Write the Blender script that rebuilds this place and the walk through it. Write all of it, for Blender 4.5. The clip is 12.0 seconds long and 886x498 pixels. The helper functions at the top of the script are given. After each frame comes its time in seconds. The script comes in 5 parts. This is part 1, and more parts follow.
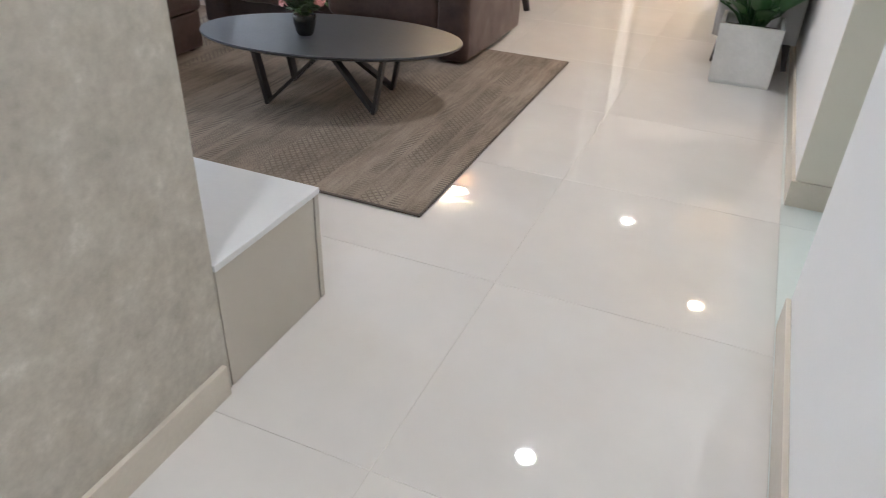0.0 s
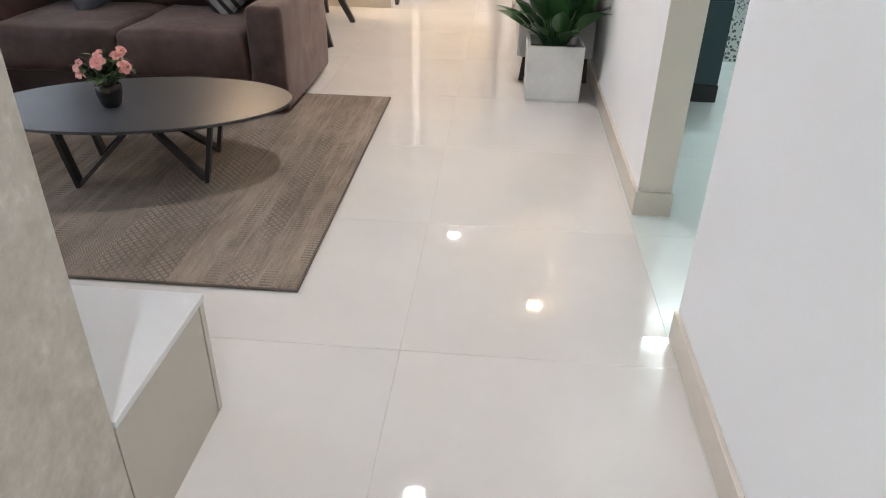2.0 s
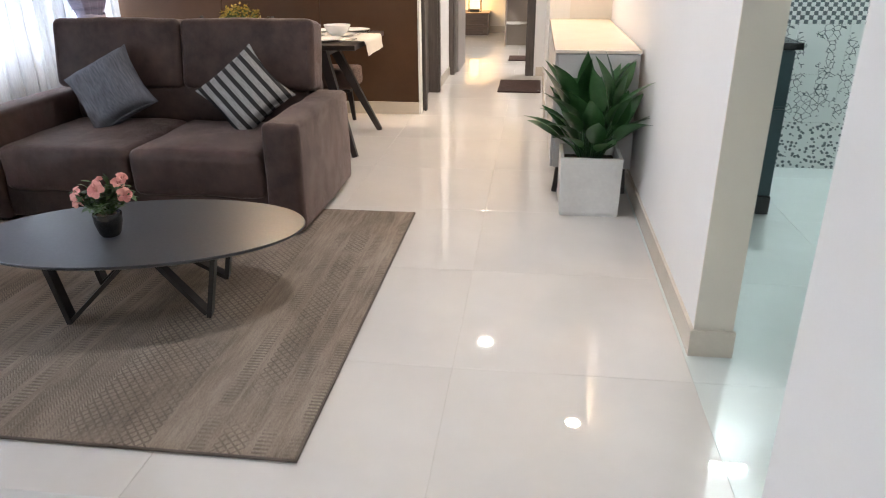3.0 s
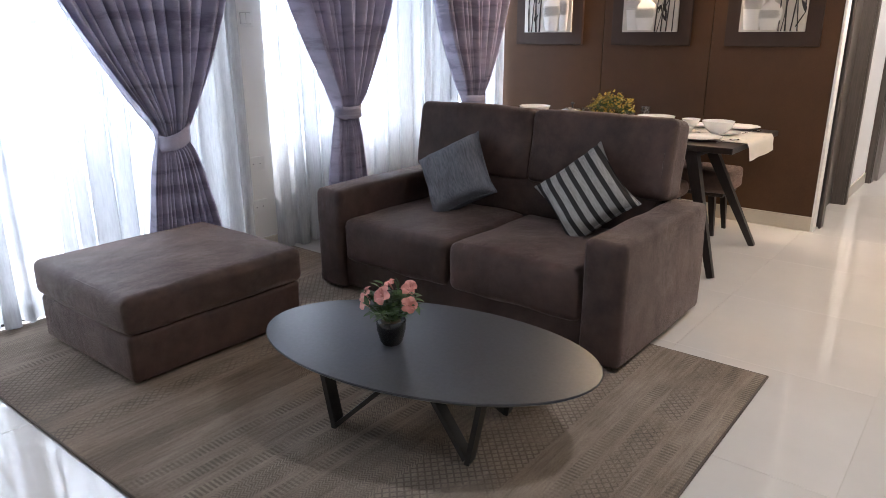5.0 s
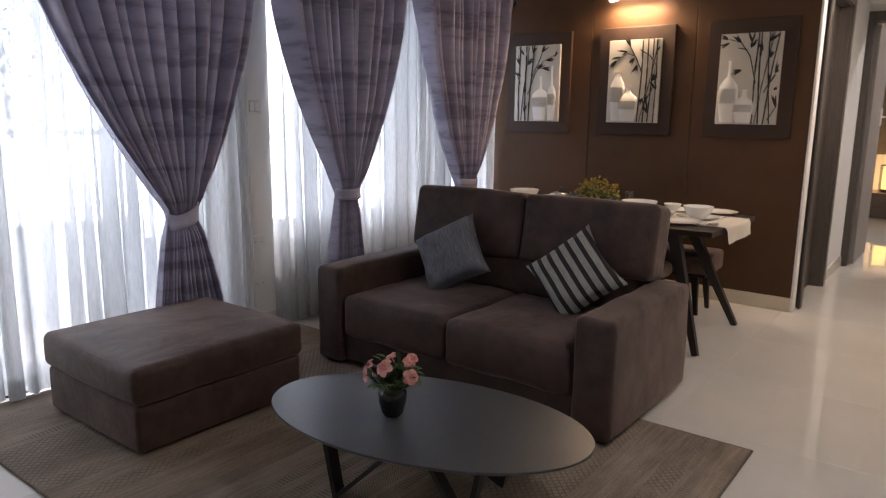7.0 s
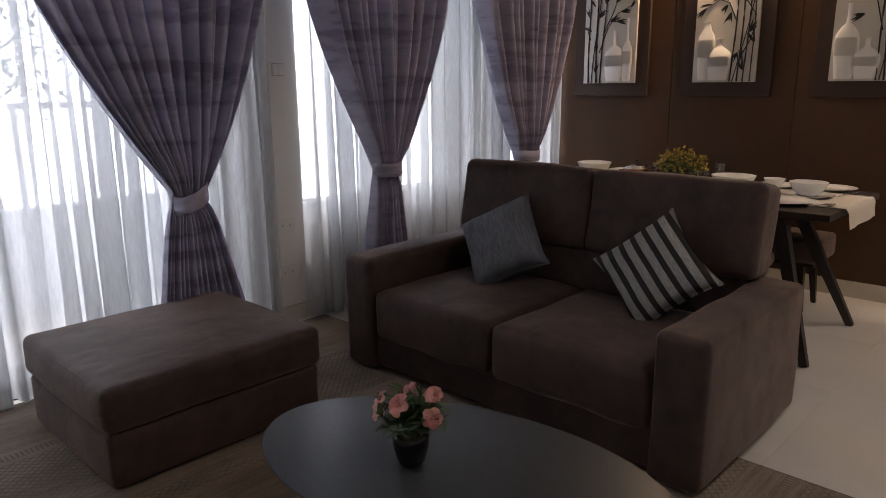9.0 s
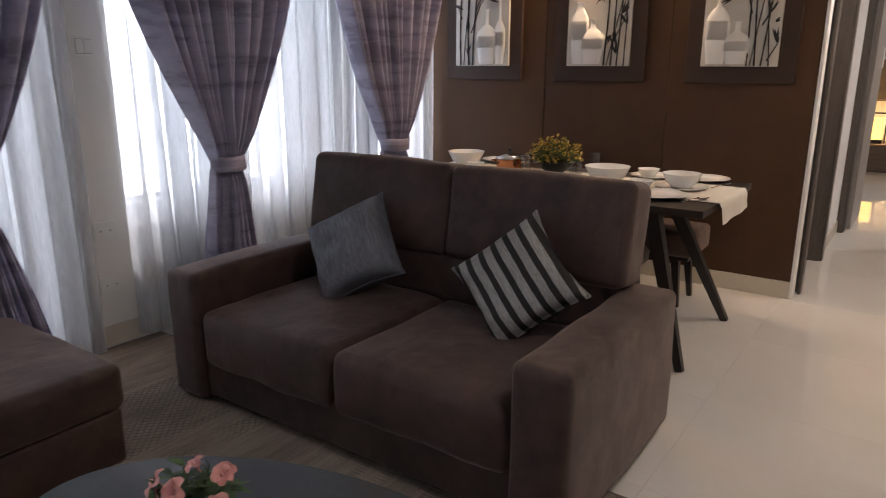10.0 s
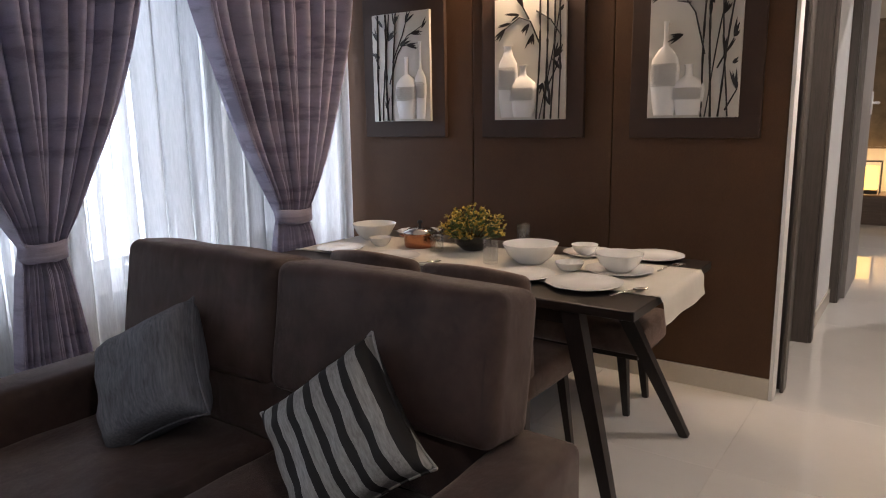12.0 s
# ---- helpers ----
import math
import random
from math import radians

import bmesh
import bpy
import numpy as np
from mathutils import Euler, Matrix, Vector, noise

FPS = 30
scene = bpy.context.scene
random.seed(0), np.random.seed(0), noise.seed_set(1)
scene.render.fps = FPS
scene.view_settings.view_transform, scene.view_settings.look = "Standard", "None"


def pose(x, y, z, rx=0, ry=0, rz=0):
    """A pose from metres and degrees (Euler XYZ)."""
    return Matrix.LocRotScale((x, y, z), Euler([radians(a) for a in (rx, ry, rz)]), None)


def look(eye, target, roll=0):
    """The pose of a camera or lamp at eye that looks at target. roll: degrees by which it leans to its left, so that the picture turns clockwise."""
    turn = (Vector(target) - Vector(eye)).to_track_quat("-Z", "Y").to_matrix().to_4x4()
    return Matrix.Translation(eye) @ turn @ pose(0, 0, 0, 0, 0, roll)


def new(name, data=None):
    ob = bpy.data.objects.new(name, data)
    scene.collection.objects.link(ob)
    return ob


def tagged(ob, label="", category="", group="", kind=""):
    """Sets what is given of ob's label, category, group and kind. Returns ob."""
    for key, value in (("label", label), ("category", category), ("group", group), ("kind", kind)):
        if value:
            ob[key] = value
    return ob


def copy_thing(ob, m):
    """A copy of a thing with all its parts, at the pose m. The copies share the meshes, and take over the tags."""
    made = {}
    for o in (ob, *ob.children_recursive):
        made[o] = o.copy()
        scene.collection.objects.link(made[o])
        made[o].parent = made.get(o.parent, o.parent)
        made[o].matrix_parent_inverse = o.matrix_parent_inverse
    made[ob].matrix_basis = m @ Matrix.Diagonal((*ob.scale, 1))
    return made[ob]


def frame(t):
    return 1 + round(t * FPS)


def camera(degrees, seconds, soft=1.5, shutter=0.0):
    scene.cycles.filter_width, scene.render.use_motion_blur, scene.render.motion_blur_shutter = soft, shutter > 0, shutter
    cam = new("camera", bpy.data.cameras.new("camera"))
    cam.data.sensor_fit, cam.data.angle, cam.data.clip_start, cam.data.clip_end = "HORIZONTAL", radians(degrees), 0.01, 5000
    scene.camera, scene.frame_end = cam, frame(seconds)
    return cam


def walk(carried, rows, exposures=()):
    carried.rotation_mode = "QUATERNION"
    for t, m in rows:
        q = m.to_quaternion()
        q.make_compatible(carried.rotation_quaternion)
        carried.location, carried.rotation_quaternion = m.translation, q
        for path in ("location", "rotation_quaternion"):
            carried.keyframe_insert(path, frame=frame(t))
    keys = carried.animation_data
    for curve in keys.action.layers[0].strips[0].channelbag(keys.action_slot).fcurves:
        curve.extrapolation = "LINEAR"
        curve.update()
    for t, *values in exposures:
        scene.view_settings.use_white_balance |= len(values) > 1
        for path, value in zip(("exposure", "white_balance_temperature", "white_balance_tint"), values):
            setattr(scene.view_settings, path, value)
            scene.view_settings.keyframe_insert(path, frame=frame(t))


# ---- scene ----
cam = camera(64.7, 12.0, soft=0.7, shutter=0.2)
PATH = [
    (0, (2.274, 2.249, 1.22), (1.63, 3.818, 0.16), 2.2),
    (0.5, (2.171, 2.359, 1.22), (1.801, 3.929, 0.038), 1.2),
    (1, (2.066, 2.315, 1.24), (1.838, 3.885, 0.022), 0.0),
    (1.5, (2.006, 2.31, 1.266), (1.87, 3.962, 0.147), 0.6),
    (2, (1.996, 2.336, 1.291), (1.865, 4.061, 0.287), 1.2),
    (2.5, (1.992, 2.449, 1.31), (1.867, 4.238, 0.425), 0.4),
    (2.7, (1.993, 2.55, 1.305), (1.832, 4.357, 0.465), -0.2),
    (4.5, (1.923, 3.315, 1.377), (0.979, 4.978, 0.791), 2.4),
    (5, (1.949, 3.38, 1.363), (0.758, 4.874, 0.774), -0.1),
    (5.5, (1.999, 3.246, 1.389), (0.859, 4.77, 0.773), -0.6),
    (6, (2.036, 3.11, 1.425), (1.006, 4.756, 0.943), 0.5),
    (6.5, (2.066, 3.079, 1.408), (1.003, 4.723, 0.996), -1.3),
    (7, (2.011, 3.224, 1.4), (0.815, 4.783, 1.028), 0.7),
    (7.2, (2.021, 3.316, 1.426), (0.773, 4.85, 1.131), 1.8),
    (8.8, (1.769, 3.731, 1.347), (0.417, 5.146, 0.934), -0.2),
    (9, (1.695, 3.801, 1.355), (0.356, 5.216, 0.902), -0.4),
    (9.5, (1.609, 4.063, 1.383), (0.329, 5.536, 0.948), 0.5),
    (10, (1.585, 4.265, 1.371), (0.478, 5.852, 0.863), 0.2),
    (10.5, (1.506, 4.533, 1.396), (0.528, 6.227, 0.979), 0.3),
    (11, (1.477, 4.791, 1.404), (0.553, 6.527, 1.04), -1.3),
    (11.5, (1.547, 5.042, 1.41), (0.51, 6.726, 1.115), 2.4),
    (12, (1.559, 5.238, 1.39), (0.428, 6.846, 1.02), -0.9),
]
walk(cam, [(t, look(eye, target, roll)) for t, eye, target, roll in PATH],
     exposures=[(0, 1.50, 5950, 12), (1.2, 1.55, 6000, 13), (2.0, 1.60, 6000, 13), (2.7, 1.60, 6000, 13), (4.5, 1.84, 5650, 12), (4.9, 1.50, 5750, 13), (5.3, 0.48, 6300, 17), (6.0, 0.50, 6300, 18), (6.5, 0.34, 6350, 18), (7.0, 0.44, 6250, 17), (9, -0.14, 6450, 18), (9.6, 0.16, 6500, 20), (10.0, 0.44, 6250, 17), (10.4, 0.40, 6200, 17), (11, 0.42, 6100, 17), (11.5, 0.42, 6000, 16), (12, 0.34, 6050, 16)])


# ---- world, large lights ----
world = bpy.data.worlds.new("world")
scene.world = world
world.use_nodes = True
wn = world.node_tree.nodes
sky = wn.new("ShaderNodeTexSky")
sky.sky_type, sky.sun_disc = "NISHITA", False
sky.sun_elevation, sky.sun_rotation = radians(50), radians(200)
wn["Background"].inputs[1].default_value = 0.15
world.node_tree.links.new(sky.outputs[0], wn["Background"].inputs[0])


def lamp(name, kind, m, power, colour, **more):
    data = bpy.data.lights.new(name, kind)
    data.energy, data.color = power, colour
    for key, value in more.items():
        if key == "size":
            data.size = value
        elif key == "size_y":
            data.shape, data.size_y = "RECTANGLE", value
        elif key == "disk":
            data.shape, data.size = "DISK", value
        elif key == "spread":
            data.spread = value
        elif key == "radius":
            data.shadow_soft_size = value
        elif key == "angle":
            data.angle = value
        elif key == "spot":
            data.spot_size, data.spot_blend = value, 0.6
    ob = new(name, data)
    ob.matrix_world = m
    return ob


sun = lamp("sun", "SUN", look((-6, 20, 12), (0, 6, 0)), 2.5, (1.0, 0.95, 0.88), angle=radians(0.5))

CEIL = 2.46
DAY = (0.86, 0.93, 1.0)
# overcast sky beyond the balcony, seen through the windows
lamp("window_light", "AREA", look((-3.9, 7.4, 1.75), (0, 7.4, 1.75)), 560, DAY, size=12.0, size_y=2.9)

WHITE = (1.0, 0.97, 0.93)
WARM = (1.0, 0.70, 0.40)
DOWNLIGHTS = [(1.6, 5.50, 6, WHITE), (1.6, 9.07, 13, (1.0, 0.86, 0.70)), (2.45, 7.80, 7, WARM), (1.85, 1.6, 9, (0.95, 0.98, 1.0))]
for lx, ly, power, colour in DOWNLIGHTS:
    lamp("downlight_lamp", "AREA", look((lx, ly, CEIL - 0.018), (lx, ly + 0.001, 0)), power, colour, disk=0.12)
lamp("picture_lamp_glow", "AREA", look((-0.32, 8.70, 2.30), (-0.32, 8.79, 0)), 11.0, WARM, size=0.36, size_y=0.04)
lamp("tube_glow", "AREA", look((3.56, 7.28, 2.37), (3.56, 5.6, 0.4)), 8, (0.86, 1.0, 0.95), size=0.36, size_y=0.05)
lamp("bedside_glow", "POINT", pose(0.92, 15.45, 0.62), 6.5, (1.0, 0.62, 0.25), radius=0.06)
# unseen fill lamps added; the second brightens the corridor wall through the doorway
BEDROOM_FILLS = [(0.1, 13.2, 8), (2.6, 11.9, 24)]
for lx, ly, power in BEDROOM_FILLS:
    lamp("bedroom_fill", "AREA", look((lx, ly, 2.88), (lx, ly + 0.001, 0)), power, (1.0, 0.93, 0.84), disk=0.12)

# ---- materials ----


class Mat:
    """A small builder of node materials."""

    def __init__(self, name, colour=(0.5, 0.5, 0.5), rough=0.5, metal=0.0, spec=0.5):
        self.m = bpy.data.materials.new(name)
        self.m.use_nodes = True
        self.n, self.l = self.m.node_tree.nodes, self.m.node_tree.links
        self.b = self.n["Principled BSDF"]
        self.b.inputs["Base Color"].default_value = (*colour, 1)
        self.b.inputs["Roughness"].default_value = rough
        self.b.inputs["Metallic"].default_value = metal
        self.b.inputs["Specular IOR Level"].default_value = spec
        self.colour = colour
        self.vec = None

    def node(self, kind, **values):
        n = self.n.new("ShaderNode" + kind)
        for k, v in values.items():
            n.inputs[k].default_value = v
        return n

    def coords(self, scale=(1, 1, 1)):
        c, mp = self.n.new("ShaderNodeTexCoord"), self.n.new("ShaderNodeMapping")
        mp.inputs["Scale"].default_value = scale
        self.l.new(c.outputs["Object"], mp.inputs["Vector"])
        return mp.outputs[0]

    def noise(self, scale, detail=4, stretch=(1, 1, 1), rough=0.6):
        n = self.node("TexNoise", Scale=scale, Detail=detail, Roughness=rough)
        self.l.new(self.coords(stretch), n.inputs["Vector"])
        return n.outputs[0]

    def ramp(self, fac, stops):
        r = self.n.new("ShaderNodeValToRGB")
        el = r.color_ramp.elements
        while len(el) < len(stops):
            el.new(0.5)
        for e, (p, c) in zip(el, stops):
            e.position, e.color = p, (*c, 1)
        self.l.new(fac, r.inputs[0])
        return r.outputs[0]

    def mix(self, fac, a, b, mode="MIX"):
        x = self.n.new("ShaderNodeMix")
        x.data_type, x.blend_type = "RGBA", mode
        for v, sock in ((fac, x.inputs[0]), (a, x.inputs[6]), (b, x.inputs[7])):
            if isinstance(v, bpy.types.NodeSocket):
                self.l.new(v, sock)
            elif isinstance(v, tuple):
                sock.default_value = (*v, 1)
            else:
                sock.default_value = v
        return x.outputs[2]

    def math(self, op, a, b=0.0, c=0.0):
        x = self.n.new("ShaderNodeMath")
        x.operation = op
        for v, sock in zip((a, b, c), x.inputs):
            if isinstance(v, bpy.types.NodeSocket):
                self.l.new(v, sock)
            else:
                sock.default_value = v
        return x.outputs[0]

    def base(self, sock):
        self.l.new(sock, self.b.inputs["Base Color"])
        return self

    def rough(self, sock):
        self.l.new(sock, self.b.inputs["Roughness"])
        return self

    def bump(self, sock, strength=0.2, distance=0.002):
        x = self.node("Bump", Strength=strength, Distance=distance)
        self.l.new(sock, x.inputs["Height"])
        self.l.new(x.outputs[0], self.b.inputs["Normal"])
        return self

    def mottled(self, amount=0.12, scale=4.0, fine=60.0, bump=0.1, dist=0.001, stretch=(1, 1, 1)):
        """Colour that wanders at a coarse and a fine scale, with a little relief."""
        d = tuple(max(0, v * (1 - amount)) for v in self.colour)
        e = tuple(min(1, v * (1 + amount)) for v in self.colour)
        coarse, grain = self.noise(scale, 5, stretch), self.noise(fine, 3, stretch)
        col = self.ramp(coarse, [(0.3, d), (0.7, e)])
        col = self.mix(0.35, col, self.ramp(grain, [(0.3, d), (0.7, e)]))
        self.base(col)
        self.bump(grain, bump, dist)
        return self


def plain(name, colour, rough=0.5, metal=0.0, amount=0.08, scale=5.0, fine=80.0, bump=0.05, dist=0.0008, spec=0.5, stretch=(1, 1, 1)):
    return Mat(name, colour, rough, metal, spec).mottled(amount, scale, fine, bump, dist, stretch).m


def tile_material(name, colour):
    t = Mat(name, colour, 0.05, spec=1.0)
    info = t.n.new("ShaderNodeObjectInfo")
    cloud = t.noise(1.6, 6)
    d, e = tuple(v * 0.95 for v in colour), tuple(min(1, v * 1.03) for v in colour)
    col = t.ramp(cloud, [(0.35, d), (0.65, e)])
    shade = t.ramp(info.outputs["Random"], [(0.0, (0.965, 0.965, 0.965)), (1.0, (1, 1, 1))])
    t.base(t.mix(1.0, col, shade, "MULTIPLY"))
    smear = t.noise(3.0, 4)
    t.rough(t.ramp(smear, [(0.35, (0.012,) * 3), (0.75, (0.04,) * 3)]))
    t.bump(t.noise(2.2, 2), 0.03, 0.002)
    return t.m


M_TILE = tile_material("polished_cream_porcelain", (0.71, 0.68, 0.64))
M_KTILE = tile_material("polished_pale_porcelain", (0.70, 0.74, 0.71))
M_GROUT = plain("grout", (0.60, 0.565, 0.51), 0.8)
M_SKIRT = plain("cream_skirting_tile", (0.62, 0.56, 0.47), 0.25, amount=0.06)
M_WHITE = plain("white_wall_paint", (0.80, 0.79, 0.77), 0.7, amount=0.025, scale=1.5, fine=220, bump=0.12)
M_CEIL = plain("ceiling_paint", (0.80, 0.78, 0.75), 0.8, amount=0.02, scale=1.5, fine=200)
M_CREAM = plain("cream_wall_paint", (0.74, 0.70, 0.64), 0.7, amount=0.03, scale=1.5, fine=220)
M_GREYGREEN = plain("pillar_paint", (0.72, 0.67, 0.57), 0.6, amount=0.03, scale=2, fine=180)


def wallpaper():
    w = Mat("beige_wallpaper", (0.50, 0.45, 0.38), 0.55)
    a, b = w.noise(13, 8, rough=0.7), w.noise(55, 4)
    col = w.ramp(a, [(0.30, (0.36, 0.325, 0.27)), (0.52, (0.50, 0.46, 0.39)), (0.60, (0.56, 0.52, 0.45)), (0.70, (0.72, 0.68, 0.61))])
    col = w.mix(0.35, col, w.ramp(b, [(0.3, (0.40, 0.36, 0.30)), (0.7, (0.60, 0.55, 0.47))]))
    return w.base(col).bump(a, 0.25, 0.002).m


M_PAPER = wallpaper()


def brown_panel():
    w = Mat("brown_panel_fabric", (0.105, 0.062, 0.042), 0.6, spec=0.22)
    weave = w.noise(420, 2, (1, 1, 0.25))
    big = w.noise(1.8, 4)
    col = w.ramp(big, [(0.3, (0.076, 0.038, 0.020)), (0.7, (0.108, 0.056, 0.029))])
    col = w.mix(0.3, col, w.ramp(weave, [(0.3, (0.056, 0.030, 0.016)), (0.7, (0.126, 0.070, 0.038))]))
    return w.base(col).bump(weave, 0.25, 0.001).m


M_BROWN = brown_panel()
M_FRAME = plain("dark_brown_frame", (0.046, 0.023, 0.014), 0.65, amount=0.15, scale=10, fine=150)


def suede(name, colour):
    w = Mat(name, colour, 0.75, spec=0.45)
    big, mid, blot, fine = w.noise(2.6, 5), w.noise(16, 5), w.noise(6.5, 6, rough=0.7), w.noise(600, 2)
    d, e = tuple(v * 0.42 for v in colour), tuple(v * k for v, k in zip(colour, (2.35, 2.25, 2.2)))
    col = w.ramp(big, [(0.32, d), (0.68, e)])
    col = w.mix(0.45, col, w.ramp(blot, [(0.34, d), (0.66, e)]))
    col = w.mix(0.25, col, w.ramp(mid, [(0.3, d), (0.72, e)]))
    w.base(col)
    w.rough(w.ramp(blot, [(0.3, (0.74,) * 3), (0.7, (0.50,) * 3)]))
    w.b.inputs["Sheen Weight"].default_value = 0.36
    w.b.inputs["Sheen Roughness"].default_value = 0.38
    w.b.inputs["Sheen Tint"].default_value = (0.85, 0.68, 0.61, 1)
    ridge = w.math("ABSOLUTE", w.math("SUBTRACT", w.noise(4.2, 4, (1.8, 0.9, 0.9), 0.5), 0.5))
    relief = w.math("ADD", w.math("MULTIPLY", ridge, 1.9), w.math("ADD", w.math("MULTIPLY", mid, 0.5), w.math("MULTIPLY", fine, 0.2)))
    return w.bump(relief, 0.75, 0.007).m


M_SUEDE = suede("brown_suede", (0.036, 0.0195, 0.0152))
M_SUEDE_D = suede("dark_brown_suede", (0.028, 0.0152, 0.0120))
M_CHAIR = suede("taupe_chair_fabric", (0.075, 0.048, 0.037))


def weave(name, colour, scale, stretch, amount=0.3):
    w = Mat(name, colour, 0.8, spec=0.3)
    f, g = w.noise(scale, 3, stretch), w.noise(7, 3)
    d, e = tuple(v * (1 - amount) for v in colour), tuple(v * (1 + amount) for v in colour)
    col = w.mix(0.4, w.ramp(f, [(0.3, d), (0.7, e)]), w.ramp(g, [(0.3, d), (0.7, e)]))
    return w.base(col).bump(f, 0.4, 0.002).m


M_PILLOW = weave("slate_blue_weave", (0.145, 0.150, 0.172), 130, (1, 0.10, 1), 0.5)


def striped():
    w = Mat("striped_satin", (0.5, 0.5, 0.48), 0.45)
    sep = w.n.new("ShaderNodeSeparateXYZ")
    w.l.new(w.coords(), sep.inputs[0])
    cyc = w.math("FRACT", w.math("ADD", w.math("MULTIPLY", sep.outputs[0], 18.0), 20.25))
    dark = w.math("LESS_THAN", cyc, 0.42)
    grey = w.ramp(w.noise(160, 3, (1, 0.15, 1)), [(0.3, (0.19, 0.18, 0.17)), (0.7, (0.34, 0.325, 0.31))])
    w.base(w.mix(dark, grey, (0.012, 0.010, 0.010)))
    w.rough(w.ramp(dark, [(0.0, (0.38,) * 3), (1.0, (0.75,) * 3)]))
    w.bump(w.noise(60, 3, (3, 0.4, 1)), 0.3, 0.003)
    return w.m


M_STRIPE = striped()


def rug_material():
    """Bands along y of plain slub, herringbone, lattice and ladder weave in taupe and grey."""
    w = Mat("rug_weave", (0.25, 0.22, 0.19), 0.95, spec=0.1)
    sep = w.n.new("ShaderNodeSeparateXYZ")
    w.l.new(w.coords(), sep.inputs[0])
    x, y = sep.outputs[0], sep.outputs[1]
    slub = w.noise(20, 6, (3.4, 0.24, 1), 0.80)
    fine = w.noise(260, 3, (1, 0.4, 1))
    patch = w.noise(2.4, 6, (1.5, 0.6, 1), 0.65)
    light, mid, dark = (0.43, 0.355, 0.285), (0.25, 0.20, 0.157), (0.095, 0.073, 0.056)
    ground = w.ramp(slub, [(0.30, dark), (0.44, mid), (0.66, light)])
    ground = w.mix(0.48, ground, w.ramp(patch, [(0.35, dark), (0.5, mid), (0.65, light)]))
    # band of width 0.118 m, its kind from a hashed number
    b = w.math("MULTIPLY", x, 10.5)
    cell, inside = w.math("FLOOR", b), w.math("FRACT", b)
    pick = w.math("FRACT", w.math("MULTIPLY", w.math("SINE", w.math("MULTIPLY", cell, 12.9898)), 437.585))
    tri = w.math("ABSOLUTE", w.math("SUBTRACT", w.math("FRACT", w.math("MULTIPLY", inside, 3.0)), 0.5))
    herring = w.math("GREATER_THAN", w.math("FRACT", w.math("ADD", w.math("MULTIPLY", y, 72.0), w.math("MULTIPLY", tri, 3.0))), 0.52)
    d1 = w.math("ABSOLUTE", w.math("SUBTRACT", w.math("FRACT", w.math("ADD", w.math("MULTIPLY", y, 30.0), w.math("MULTIPLY", inside, 3.0))), 0.5))
    d2 = w.math("ABSOLUTE", w.math("SUBTRACT", w.math("FRACT", w.math("SUBTRACT", w.math("MULTIPLY", y, 30.0), w.math("MULTIPLY", inside, 3.0))), 0.5))
    lattice = w.math("LESS_THAN", w.math("MINIMUM", d1, d2), 0.13)
    rung = w.math("MULTIPLY", w.math("GREATER_THAN", w.math("FRACT", w.math("MULTIPLY", y, 58.0)), 0.5), w.math("LESS_THAN", w.math("ABSOLUTE", w.math("SUBTRACT", inside, 0.5)), 0.24))

    def between(lo, hi):
        return w.math("MULTIPLY", w.math("GREATER_THAN", pick, lo), w.math("LESS_THAN", pick, hi))

    mark = w.math("ADD", w.math("MULTIPLY", herring, between(0.16, 0.46)), w.math("MULTIPLY", lattice, between(0.46, 0.72)))
    mark = w.math("ADD", mark, w.math("MULTIPLY", rung, between(0.72, 1.01)))
    worn = w.ramp(w.noise(3.2, 5), [(0.36, (0, 0, 0)), (0.54, (1, 1, 1))])
    mark = w.math("MULTIPLY", mark, worn)
    col = w.mix(w.math("MULTIPLY", mark, 0.62), ground, (0.085, 0.070, 0.058))
    col = w.mix(0.25, col, w.ramp(fine, [(0.3, dark), (0.7, light)]))
    w.base(col)
    return w.bump(w.math("ADD", w.math("MULTIPLY", slub, 0.6), w.math("ADD", w.math("MULTIPLY", mark, -0.3), w.math("MULTIPLY", fine, 0.5))), 1.0, 0.006).m


M_RUG = rug_material()
M_RUGEDGE = plain("rug_binding", (0.13, 0.105, 0.085), 0.9, amount=0.3, fine=200)


def stone_top():
    w = Mat("charcoal_stone", (0.05, 0.05, 0.052), 0.25)
    a, b = w.noise(6, 7, rough=0.7), w.noise(70, 4)
    col = w.ramp(a, [(0.3, (0.036, 0.039, 0.044)), (0.7, (0.050, 0.053, 0.060))])
    vein = w.ramp(w.noise(2.4, 6, (1.5, 0.6, 1)), [(0.492, (0, 0, 0)), (0.5, (1, 1, 1)), (0.508, (0, 0, 0))])
    col = w.mix(w.math("MULTIPLY", vein, 0.02), col, (0.3, 0.28, 0.26))
    w.base(w.mix(0.25, col, w.ramp(b, [(0.3, (0.024, 0.026, 0.030)), (0.7, (0.082, 0.086, 0.094))])))
    w.rough(w.ramp(a, [(0.3, (0.31,) * 3), (0.7, (0.36,) * 3)]))
    return w.m


M_STONE = stone_top()
M_DARKMETAL = plain("dark_grey_metal", (0.045, 0.043, 0.042), 0.42, 0.6, amount=0.15)
M_BLACKPOT = plain("black_glazed_plastic", (0.008, 0.008, 0.008), 0.18, spec=0.6)
M_SOIL = plain("soil", (0.10, 0.075, 0.05), 0.95, amount=0.5, scale=40, fine=150, bump=0.6, dist=0.004)


